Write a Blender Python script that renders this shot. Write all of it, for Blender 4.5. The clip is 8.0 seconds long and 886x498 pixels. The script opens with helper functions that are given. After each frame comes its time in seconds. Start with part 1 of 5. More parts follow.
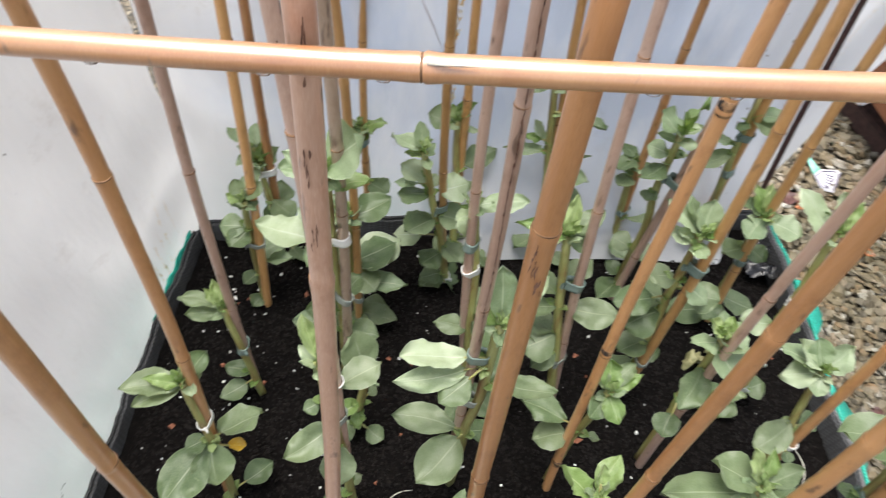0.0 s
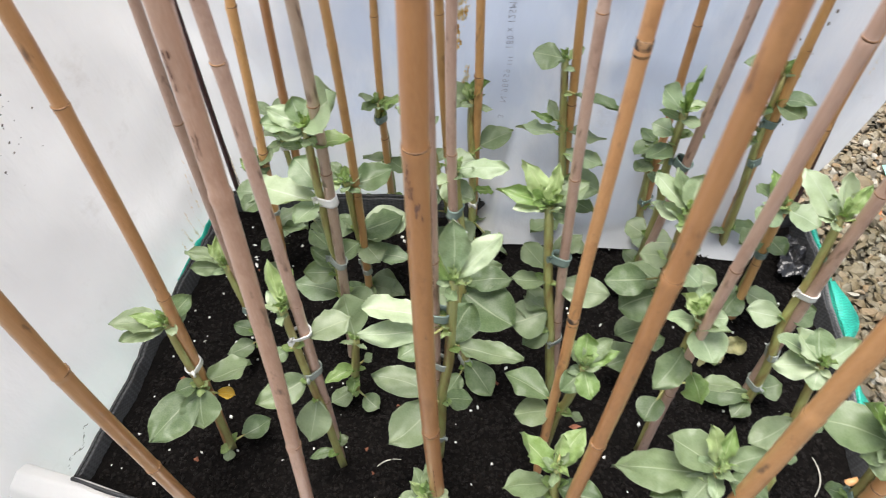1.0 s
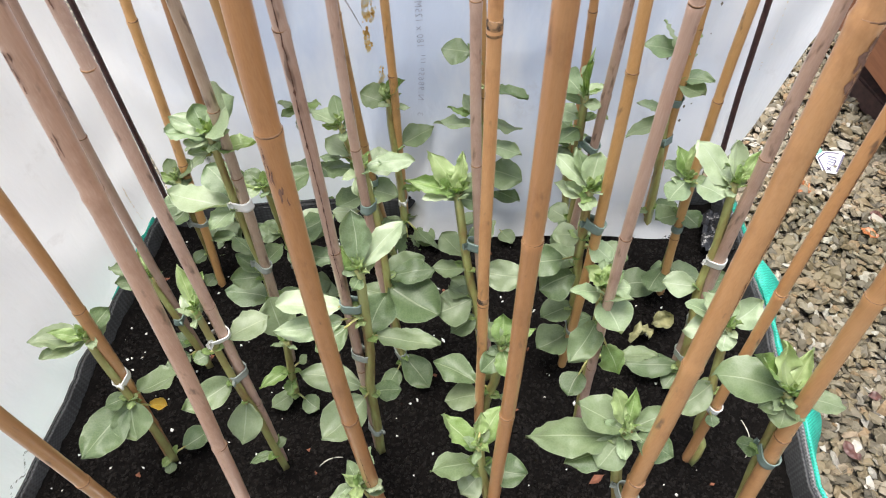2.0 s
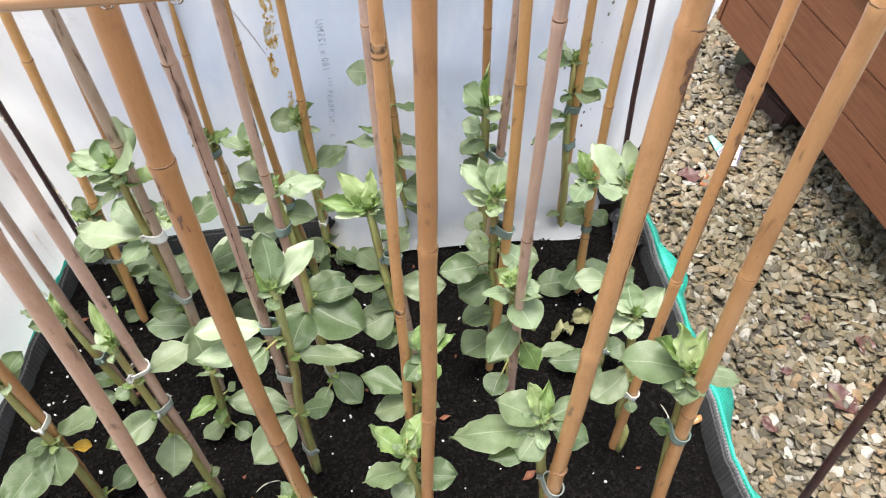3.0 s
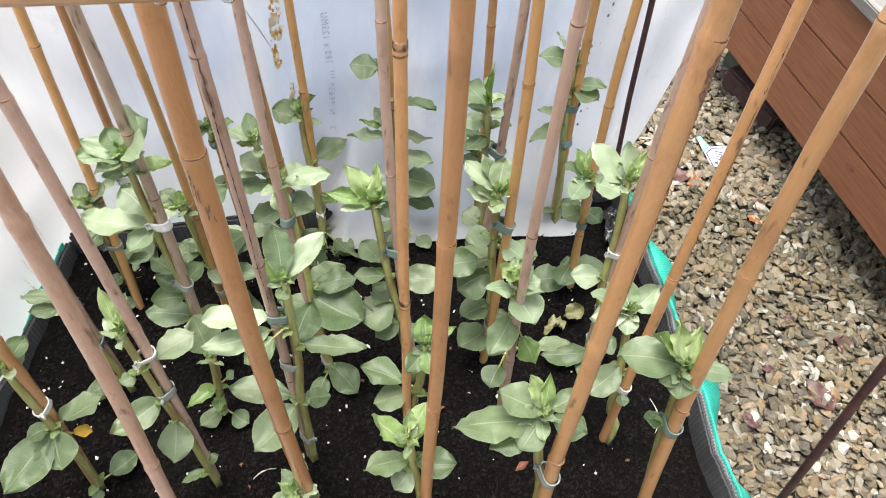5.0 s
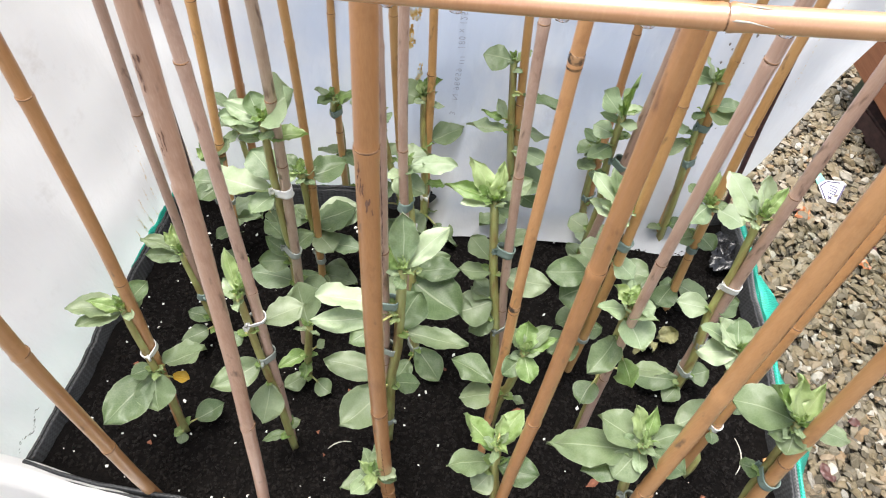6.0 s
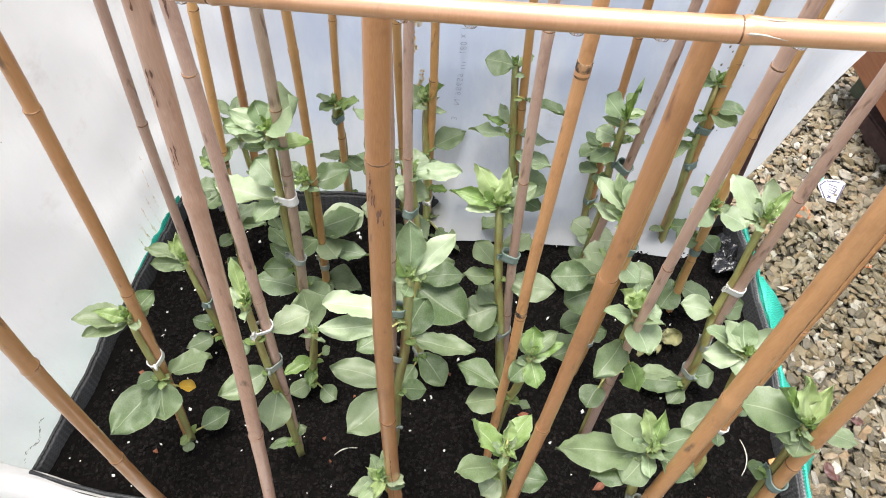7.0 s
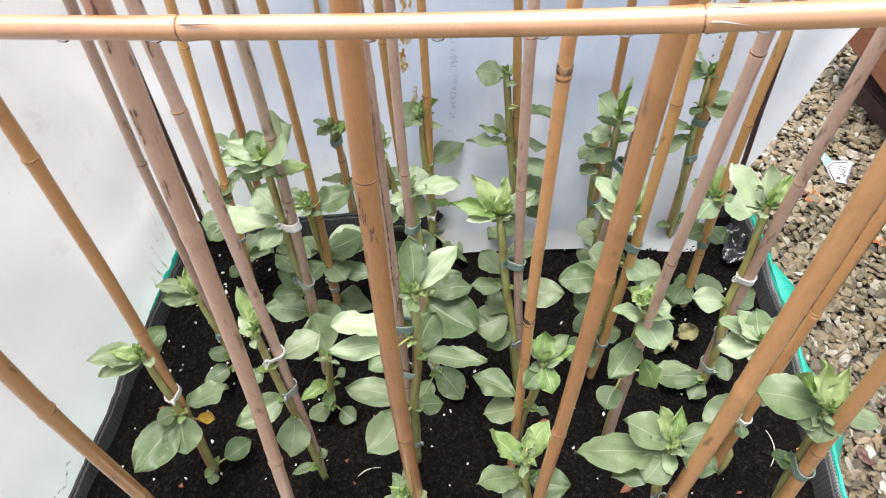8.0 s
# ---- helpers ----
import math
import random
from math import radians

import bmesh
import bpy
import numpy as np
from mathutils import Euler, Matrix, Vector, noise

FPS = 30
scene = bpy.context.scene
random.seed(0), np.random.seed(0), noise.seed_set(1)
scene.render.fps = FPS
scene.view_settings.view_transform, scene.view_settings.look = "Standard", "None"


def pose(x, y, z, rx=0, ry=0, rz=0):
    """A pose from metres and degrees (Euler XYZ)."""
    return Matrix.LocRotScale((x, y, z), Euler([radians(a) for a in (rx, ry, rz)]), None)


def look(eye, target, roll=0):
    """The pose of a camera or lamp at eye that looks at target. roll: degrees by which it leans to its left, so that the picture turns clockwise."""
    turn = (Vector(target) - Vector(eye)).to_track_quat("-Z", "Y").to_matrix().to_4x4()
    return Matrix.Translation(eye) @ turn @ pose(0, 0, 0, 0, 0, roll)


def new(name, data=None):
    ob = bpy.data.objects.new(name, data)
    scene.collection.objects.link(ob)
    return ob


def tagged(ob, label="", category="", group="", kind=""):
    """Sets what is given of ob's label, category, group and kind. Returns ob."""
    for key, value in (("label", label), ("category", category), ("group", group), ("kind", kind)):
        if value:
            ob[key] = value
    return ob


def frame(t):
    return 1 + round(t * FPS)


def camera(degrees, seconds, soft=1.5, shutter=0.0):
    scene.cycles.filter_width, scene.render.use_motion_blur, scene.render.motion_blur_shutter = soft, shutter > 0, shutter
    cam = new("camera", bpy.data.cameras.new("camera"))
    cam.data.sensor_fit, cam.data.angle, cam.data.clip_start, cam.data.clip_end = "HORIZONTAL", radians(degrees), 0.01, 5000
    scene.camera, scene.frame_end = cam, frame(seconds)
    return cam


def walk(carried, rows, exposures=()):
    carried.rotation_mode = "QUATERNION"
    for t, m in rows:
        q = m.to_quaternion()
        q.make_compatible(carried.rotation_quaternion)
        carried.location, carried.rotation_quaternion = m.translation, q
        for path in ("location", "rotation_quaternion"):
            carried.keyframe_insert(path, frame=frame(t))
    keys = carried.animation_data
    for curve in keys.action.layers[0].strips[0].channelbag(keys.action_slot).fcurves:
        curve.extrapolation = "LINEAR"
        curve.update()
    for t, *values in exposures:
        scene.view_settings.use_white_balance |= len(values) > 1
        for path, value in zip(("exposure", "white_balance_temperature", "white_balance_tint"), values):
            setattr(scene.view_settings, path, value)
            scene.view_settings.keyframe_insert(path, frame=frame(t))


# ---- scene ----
cam = camera(65.49, 8.0, soft=1.0, shutter=0.3)
PATH = [
    (0, (0.3908, -0.0801, 0.9355), (0.3686, 1.0207, -0.7341), 8.76),
    (0.5, (0.4370, -0.0730, 0.9161), (0.1420, 0.9514, -0.7761), 0.57),
    (1, (0.5169, -0.1028, 0.9200), (0.2308, 0.9741, -0.7409), 0.38),
    (1.2, (0.5400, -0.1087, 0.9204), (0.2764, 0.9793, -0.7369), -0.22),
    (2.3, (0.5945, -0.1182, 0.9264), (0.4219, 1.0162, -0.7117), 0.12),
    (2.5, (0.6020, -0.1217, 0.9292), (0.4733, 1.0262, -0.7035), 0.77),
    (3, (0.6118, -0.1299, 0.9408), (0.5714, 1.0485, -0.6747), 2.02),
    (3.5, (0.6056, -0.1284, 0.9506), (0.6577, 1.0581, -0.6586), 5.07),
    (4, (0.5888, -0.1232, 0.9510), (0.6120, 1.0593, -0.6619), 5.27),
    (4.2, (0.5890, -0.1243, 0.9538), (0.6188, 1.0741, -0.6471), 5.34),
    (5.3, (0.5829, -0.1417, 0.9516), (0.5796, 1.0052, -0.6868), 5.66),
    (5.5, (0.5669, -0.1366, 0.9542), (0.5092, 0.9946, -0.6941), 5.63),
    (6, (0.5267, -0.1223, 0.9535), (0.3734, 0.9660, -0.7175), 6.96),
    (6.5, (0.5157, -0.1210, 0.9587), (0.3332, 0.9817, -0.6999), 6.08),
    (7, (0.5173, -0.1208, 0.9570), (0.3694, 0.9723, -0.7112), 6.56),
    (7.5, (0.5143, -0.1170, 0.9556), (0.3238, 0.9576, -0.7204), 3.92),
    (8, (0.5310, -0.1210, 0.9587), (0.3302, 0.9972, -0.6873), -0.19),
]

walk(cam, [(t, look(eye, target, roll)) for t, eye, target, roll in PATH], [(0, 1.33), (0.5, 1.43), (1.0, 1.52), (2.5, 1.62), (3.5, 1.7), (4.0, 1.7), (5.5, 1.67), (6.0, 1.69), (6.5, 1.65), (7.0, 1.68), (8.0, 1.62)])

# ---------------------------------------------------------------- world, sun
world = bpy.data.worlds.new("world")
scene.world = world
world.use_nodes = True
wn = world.node_tree
wn.nodes.clear()
w_out = wn.nodes.new("ShaderNodeOutputWorld")
w_bg = wn.nodes.new("ShaderNodeBackground")
w_sky = wn.nodes.new("ShaderNodeTexSky")
w_sky.sky_type = "NISHITA"
w_sky.sun_disc = False
w_sky.sun_elevation = radians(79)
w_sky.sun_rotation = radians(-57)
w_sky.dust_density = 4.0
w_sky.air_density = 1.0
w_hsv = wn.nodes.new("ShaderNodeHueSaturation")
w_hsv.inputs["Saturation"].default_value = 0.5
w_bg.inputs["Strength"].default_value = 0.12
wn.links.new(w_sky.outputs["Color"], w_hsv.inputs["Color"])
wn.links.new(w_hsv.outputs["Color"], w_bg.inputs["Color"])
wn.links.new(w_bg.outputs["Background"], w_out.inputs["Surface"])

sun_data = bpy.data.lights.new("sun", "SUN")
sun_data.energy = 2.3
sun_data.angle = radians(36)
sun_data.color = (1.0, 0.965, 0.91)
sun = new("sun", sun_data)
sun.matrix_world = look((-0.65, 0.42, 4.0), (0, 0, 0))


# ---------------------------------------------------------------- materials
def shader(name):
    m = bpy.data.materials.new(name)
    m.use_nodes = True
    nt = m.node_tree
    b = nt.nodes["Principled BSDF"]
    return m, nt, b


def noise_tex(nt, scale, detail=5, rough=0.6, coords="Object", stretch=None):
    tc = nt.nodes.new("ShaderNodeTexCoord")
    n = nt.nodes.new("ShaderNodeTexNoise")
    n.inputs["Scale"].default_value = scale
    n.inputs["Detail"].default_value = detail
    n.inputs["Roughness"].default_value = rough
    src = tc.outputs[coords]
    if stretch:
        mp = nt.nodes.new("ShaderNodeMapping")
        mp.inputs["Scale"].default_value = stretch
        nt.links.new(src, mp.inputs["Vector"])
        src = mp.outputs["Vector"]
    nt.links.new(src, n.inputs["Vector"])
    return n


def ramp(nt, fac, stops):
    r = nt.nodes.new("ShaderNodeValToRGB")
    els = r.color_ramp.elements
    while len(els) < len(stops):
        els.new(0.5)
    for e, (p, c) in zip(els, stops):
        e.position = p
        e.color = (*c, 1)
    nt.links.new(fac, r.inputs["Fac"])
    return r.outputs["Color"]


def mix(nt, fac, a, b, mode="MIX"):
    n = nt.nodes.new("ShaderNodeMix")
    n.data_type = "RGBA"
    n.blend_type = mode
    for sock, v in ((n.inputs[0], fac), (n.inputs[6], a), (n.inputs[7], b)):
        if isinstance(v, (int, float)):
            sock.default_value = v
        elif isinstance(v, tuple):
            sock.default_value = (*v, 1)
        else:
            nt.links.new(v, sock)
    return n.outputs[2]


def calc(nt, op, a, b=0.0, c=0.0):
    n = nt.nodes.new("ShaderNodeMath")
    n.operation = op
    for sock, v in zip(n.inputs, (a, b, c)):
        if isinstance(v, (int, float)):
            sock.default_value = v
        else:
            nt.links.new(v, sock)
    return n.outputs[0]


def bump(nt, b, height, strength, distance):
    n = nt.nodes.new("ShaderNodeBump")
    n.inputs["Strength"].default_value = strength
    n.inputs["Distance"].default_value = distance
    nt.links.new(height, n.inputs["Height"])
    nt.links.new(n.outputs["Normal"], b.inputs["Normal"])
    return n


def object_random(nt):
    return nt.nodes.new("ShaderNodeObjectInfo").outputs["Random"]


def simple(name, stops, scale=60, rough=0.5, bump_by=0.2, deep=0.001, stretch=None, metal=0.0, rand=0.0, spec=0.5):
    """A mottled surface: noise through a colour ramp, with relief."""
    m, nt, b = shader(name)
    n = noise_tex(nt, scale, stretch=stretch)
    col = ramp(nt, n.outputs["Fac"], stops)
    if rand:
        v = calc(nt, "MULTIPLY_ADD", object_random(nt), rand, 1 - rand / 2)
        hs = nt.nodes.new("ShaderNodeHueSaturation")
        nt.links.new(v, hs.inputs["Value"])
        nt.links.new(col, hs.inputs["Color"])
        col = hs.outputs["Color"]
    nt.links.new(col, b.inputs["Base Color"])
    b.inputs["Roughness"].default_value = rough
    b.inputs["Metallic"].default_value = metal
    b.inputs["Specular IOR Level"].default_value = spec
    if bump_by:
        bump(nt, b, n.outputs["Fac"], bump_by, deep)
    return m


def bamboo(name, base, pale, dark, speckle, wet=0.3):
    """Cane skin: long fibres, blotches, dark specks, a waxy sheen."""
    m, nt, b = shader(name)
    fibre = noise_tex(nt, 55, 4, 0.5, stretch=(24, 24, 0.4))
    blotch = noise_tex(nt, 9, 4, 0.6, stretch=(1, 1, 0.5))
    speck = noise_tex(nt, 70, 3, 0.5, stretch=(1.6, 1.6, 0.45))
    half = tuple(0.72 * a + 0.28 * c for a, c in zip(base, dark))
    col = ramp(nt, fibre.outputs["Fac"], [(0.2, half), (0.5, base), (0.85, tuple(0.5 * (a + c) for a, c in zip(base, pale)))])
    col = mix(nt, ramp(nt, blotch.outputs["Fac"], [(0.42, (0, 0, 0)), (0.7, (0.55, 0.55, 0.55))]), col, pale)
    mask = ramp(nt, speck.outputs["Fac"], [(0.66 - speckle, (0, 0, 0)), (0.76 - speckle, (0.8, 0.8, 0.8))])
    col = mix(nt, mask, col, (0.10, 0.055, 0.035))
    smudge = noise_tex(nt, 26, 6, 0.7, stretch=(1, 1, 0.6))
    col = mix(nt, ramp(nt, smudge.outputs["Fac"], [(0.52, (0, 0, 0)), (0.72, (0.6, 0.6, 0.6))]), col, dark)
    hs = nt.nodes.new("ShaderNodeHueSaturation")
    nt.links.new(calc(nt, "MULTIPLY_ADD", object_random(nt), 0.3, 0.85), hs.inputs["Value"])
    nt.links.new(col, hs.inputs["Color"])
    nt.links.new(hs.outputs["Color"], b.inputs["Base Color"])
    b.inputs["Roughness"].default_value = 0.3
    b.inputs["Coat Weight"].default_value = wet
    b.inputs["Coat Roughness"].default_value = 0.3 + 0.04 * wet
    b.inputs["Coat IOR"].default_value = 1.5 + 0.8 * wet * wet
    bump(nt, b, fibre.outputs["Fac"], 0.12, 0.0005)
    return m


M_CANE = bamboo("bamboo_tan", (0.48, 0.245, 0.10), (0.56, 0.33, 0.16), (0.24, 0.10, 0.04), 0.0)
M_CANE_BROWN = bamboo("bamboo_brown", (0.41, 0.195, 0.076), (0.49, 0.265, 0.12), (0.21, 0.085, 0.036), 0.0)
M_CANE_WET = bamboo("bamboo_wet", (0.43, 0.185, 0.062), (0.55, 0.31, 0.145), (0.33, 0.115, 0.035), 0.0, 1.0)
M_CANE_PINK = bamboo("bamboo_pink_brown", (0.42, 0.255, 0.175), (0.55, 0.39, 0.30), (0.27, 0.13, 0.075), 0.03)
M_CANE_YELLOW = bamboo("bamboo_yellow", (0.47, 0.255, 0.095), (0.55, 0.345, 0.155), (0.23, 0.115, 0.034), 0.0)
M_CANE_GREY = bamboo("bamboo_weathered", (0.43, 0.28, 0.21), (0.58, 0.45, 0.37), (0.24, 0.135, 0.095), 0.05)
M_CANE_SPECK = bamboo("bamboo_speckled", (0.36, 0.265, 0.19), (0.47, 0.39, 0.315), (0.19, 0.115, 0.075), 0.10)
M_NODE = simple("cane_node", [(0.35, (0.10, 0.048, 0.022)), (0.65, (0.30, 0.165, 0.08))], 120, 0.6)
M_NODE_BLACK = simple("cane_node_black", [(0.42, (0.015, 0.01, 0.008)), (0.55, (0.30, 0.17, 0.08))], 160, 0.6)
M_SPLIT = simple("cane_crack", [(0.35, (0.03, 0.014, 0.01)), (0.65, (0.15, 0.07, 0.045))], 260, 0.8)
M_SCUFF = simple("cane_scuff", [(0.35, (0.10, 0.05, 0.035)), (0.65, (0.22, 0.12, 0.08))], 300, 0.8)
M_ROD = simple("rod_dark", [(0.4, (0.035, 0.012, 0.012)), (0.7, (0.075, 0.03, 0.025))], 80, 0.55)

M_RING = simple("ring_grey", [(0.3, (0.22, 0.25, 0.22)), (0.7, (0.33, 0.36, 0.32))], 50, 0.4, 0.05)
M_RING_GREEN = simple("ring_green", [(0.3, (0.13, 0.19, 0.165)), (0.7, (0.20, 0.26, 0.23))], 50, 0.4, 0.05)
M_RING_WHITE = simple("ring_white", [(0.3, (0.62, 0.62, 0.58)), (0.7, (0.80, 0.80, 0.77))], 50, 0.4, 0.05)
M_STEM = simple("stem", [(0.28, (0.19, 0.11, 0.045)), (0.42, (0.27, 0.23, 0.08)), (0.58, (0.33, 0.34, 0.12)), (0.75, (0.41, 0.43, 0.19))], 28, 0.4, 0.15, stretch=(3, 3, 0.6), rand=0.3)

M_SOIL = simple("soil", [(0.3, (0.0018, 0.0016, 0.0015)), (0.55, (0.0042, 0.0035, 0.0032)), (0.8, (0.0105, 0.0085, 0.0073))], 160, 0.95, 1.0, 0.005, spec=0.08)
M_CRUMB = simple("soil_crumb", [(0.3, (0.0016, 0.0012, 0.001)), (0.7, (0.0072, 0.0052, 0.0042))], 220, 0.7, 0.6, 0.002, spec=0.15)
M_PERLITE = simple("perlite", [(0.3, (0.55, 0.54, 0.50)), (0.7, (0.82, 0.81, 0.78))], 200, 0.8)
M_BARK = simple("bark_flake", [(0.3, (0.10, 0.03, 0.015)), (0.7, (0.24, 0.09, 0.045))], 120, 0.8)
M_FIBRE = simple("fibre", [(0.3, (0.35, 0.33, 0.27)), (0.7, (0.5, 0.48, 0.42))], 90, 0.6)


def weave_material(name, dark, light, scale, rough):
    """Woven or netted plastic: a fine square weave with dust."""
    m, nt, b = shader(name)
    tc = nt.nodes.new("ShaderNodeTexCoord")
    sep = nt.nodes.new("ShaderNodeSeparateXYZ")
    nt.links.new(tc.outputs["Object"], sep.inputs["Vector"])
    waves = []
    for axis in ("X", "Y", "Z"):
        waves.append(calc(nt, "SINE", calc(nt, "MULTIPLY", sep.outputs[axis], scale)))
    s = calc(nt, "MULTIPLY", calc(nt, "ADD", waves[0], waves[2]), waves[1])
    n = noise_tex(nt, 25)
    f = calc(nt, "ADD", calc(nt, "MULTIPLY", s, 0.22), n.outputs["Fac"])
    nt.links.new(ramp(nt, f, [(0.35, dark), (0.75, light)]), b.inputs["Base Color"])
    b.inputs["Roughness"].default_value = rough
    bump(nt, b, s, 0.4, 0.0006)
    return m


M_LINER = weave_material("liner_black", (0.006, 0.0065, 0.007), (0.028, 0.029, 0.031), 900, 0.6)
M_LINER_GREY = weave_material("liner_hem", (0.05, 0.052, 0.055), (0.16, 0.165, 0.17), 1300, 0.55)
M_NET = weave_material("net_green", (0.008, 0.22, 0.16), (0.03, 0.46, 0.34), 1400, 0.5)
M_PRINT = simple("print_grey", [(0.35, (0.22, 0.25, 0.33)), (0.62, (0.42, 0.45, 0.54))], 160, 0.6, 0)
M_MARKER = simple("marker_violet", [(0.3, (0.05, 0.04, 0.09)), (0.7, (0.1, 0.09, 0.16))], 80, 0.6, 0)


def polythene(name, tint, stain, gloss, through_it, milky=None):
    """Milky plastic film: diffuse and translucent, a soft gloss, dirt marks."""
    m, nt, b = shader(name)
    cloud = noise_tex(nt, 2.4, 5, 0.6)
    crease = noise_tex(nt, 11, 5, 0.55, stretch=(1, 1, 0.4))
    dirt = noise_tex(nt, 11, 7, 0.72)
    where = noise_tex(nt, 4.2, 3, 0.5)
    col = ramp(nt, cloud.outputs["Fac"], [(0.30, tuple(0.90 * c for c in tint)), (0.68, tint)])
    if milky:
        # light coming through the film, painted as a whiter tint towards both of its ends
        sep = nt.nodes.new("ShaderNodeSeparateXYZ")
        nt.links.new(nt.nodes.new("ShaderNodeTexCoord").outputs["Object"], sep.inputs["Vector"])
        place = calc(nt, "ADD", sep.outputs["X"], calc(nt, "MULTIPLY_ADD", cloud.outputs["Fac"], 0.5, -0.25))
        lit_ends = ramp(nt, place, [(0.04, (1, 1, 1)), (0.27, (0, 0, 0)), (0.66, (0, 0, 0)), (0.95, (0.7, 0.7, 0.7))])
        streak = noise_tex(nt, 5, 5, 0.6, stretch=(1.6, 1.6, 0.55))
        col = mix(nt, ramp(nt, streak.outputs["Fac"], [(0.47, (0, 0, 0)), (0.72, (0.55, 0.55, 0.55))]), col, milky)
        col = mix(nt, lit_ends, col, milky)
        # greyer along the hem
        low = calc(nt, "ADD", sep.outputs["Z"], calc(nt, "MULTIPLY_ADD", crease.outputs["Fac"], 0.16, -0.08))
        col = mix(nt, ramp(nt, low, [(0.03, (0.75, 0.75, 0.75)), (0.20, (0, 0, 0))]), col, (0.70, 0.70, 0.69))
    spots = calc(nt, "MULTIPLY", ramp(nt, dirt.outputs["Fac"], [(0.57, (0, 0, 0)), (0.68, (1, 1, 1))]),
                 ramp(nt, where.outputs["Fac"], [(0.52, (0, 0, 0)), (0.64, (1, 1, 1))]))
    col = mix(nt, calc(nt, "MULTIPLY", spots, stain), col, (0.25, 0.172, 0.09))
    nt.links.new(col, b.inputs["Base Color"])
    b.inputs["Roughness"].default_value = gloss
    b.inputs["Specular IOR Level"].default_value = 0.9
    bp = bump(nt, b, crease.outputs["Fac"], 0.3, 0.02)
    tr = nt.nodes.new("ShaderNodeBsdfTranslucent")
    nt.links.new(col, tr.inputs["Color"])
    nt.links.new(bp.outputs["Normal"], tr.inputs["Normal"])
    mx = nt.nodes.new("ShaderNodeMixShader")
    mx.inputs[0].default_value = through_it
    nt.links.new(b.outputs["BSDF"], mx.inputs[1])
    nt.links.new(tr.outputs["BSDF"], mx.inputs[2])
    nt.links.new(mx.outputs["Shader"], nt.nodes["Material Output"].inputs["Surface"])
    return m


M_SHEET_WHITE = polythene("polythene_white", (0.85, 0.835, 0.82), 0.16, 0.4, 0.5)
M_SHEET_BLUE = polythene("polythene_milky", (0.535, 0.60, 0.725), 0.25, 0.075, 0.5, (0.86, 0.85, 0.84))
M_STAIN = simple("algae_stain", [(0.36, (0.50, 0.27, 0.06)), (0.44, (0.74, 0.50, 0.18)), (0.58, (0.72, 0.62, 0.42)), (0.68, (0.66, 0.66, 0.66))], 75, 0.6, 0.1)


def wood(name, a, c, d, scale=1.0, rough=0.6):
    m, nt, b = shader(name)
    grain = noise_tex(nt, 14 * scale, 7, 0.65, stretch=(0.6, 9, 9))
    blot = noise_tex(nt, 3, 3, 0.5)
    col = ramp(nt, grain.outputs["Fac"], [(0.28, d), (0.5, a), (0.75, c)])
    col = mix(nt, calc(nt, "MULTIPLY", blot.outputs["Fac"], 0.5), col, a)
    hs = nt.nodes.new("ShaderNodeHueSaturation")
    nt.links.new(calc(nt, "MULTIPLY_ADD", object_random(nt), 0.22, 0.89), hs.inputs["Value"])
    nt.links.new(col, hs.inputs["Color"])
    nt.links.new(hs.outputs["Color"], b.inputs["Base Color"])
    b.inputs["Roughness"].default_value = rough
    bump(nt, b, grain.outputs["Fac"], 0.3, 0.001)
    return m


M_FASCIA = wood("stained_board", (0.178, 0.067, 0.030), (0.245, 0.106, 0.053), (0.096, 0.034, 0.016))
M_DECK = wood("deck_grey", (0.17, 0.163, 0.15), (0.27, 0.262, 0.245), (0.085, 0.08, 0.072))
M_POST = wood("post_dark", (0.055, 0.064, 0.036), (0.082, 0.09, 0.055), (0.03, 0.036, 0.02))
M_KNOT = simple("knot", [(0.3, (0.10, 0.03, 0.015)), (0.7, (0.19, 0.06, 0.03))], 60, 0.6)


def grit_material():
    """Small stones seen from afar: cells of buff and grey with dark gaps."""
    m, nt, b = shader("ground_grit")
    tc = nt.nodes.new("ShaderNodeTexCoord")
    cell = nt.nodes.new("ShaderNodeTexVoronoi")
    edge = nt.nodes.new("ShaderNodeTexVoronoi")
    edge.feature = "DISTANCE_TO_EDGE"
    for v in (cell, edge):
        v.inputs["Scale"].default_value = 55
        nt.links.new(tc.outputs["Object"], v.inputs["Vector"])
    sep = nt.nodes.new("ShaderNodeSeparateColor")
    nt.links.new(cell.outputs["Color"], sep.inputs["Color"])
    col = ramp(nt, sep.outputs["Red"], [(0.0, (0.05, 0.042, 0.03)), (0.4, (0.11, 0.09, 0.06)), (0.7, (0.16, 0.13, 0.088)), (0.95, (0.25, 0.22, 0.17))])
    gap = ramp(nt, edge.outputs["Distance"], [(0.02, (0, 0, 0)), (0.12, (1, 1, 1))])
    nt.links.new(mix(nt, gap, (0.018, 0.015, 0.011), col), b.inputs["Base Color"])
    b.inputs["Roughness"].default_value = 0.7
    bump(nt, b, edge.outputs["Distance"], 0.8, 0.01)
    return m


M_EARTH = grit_material()


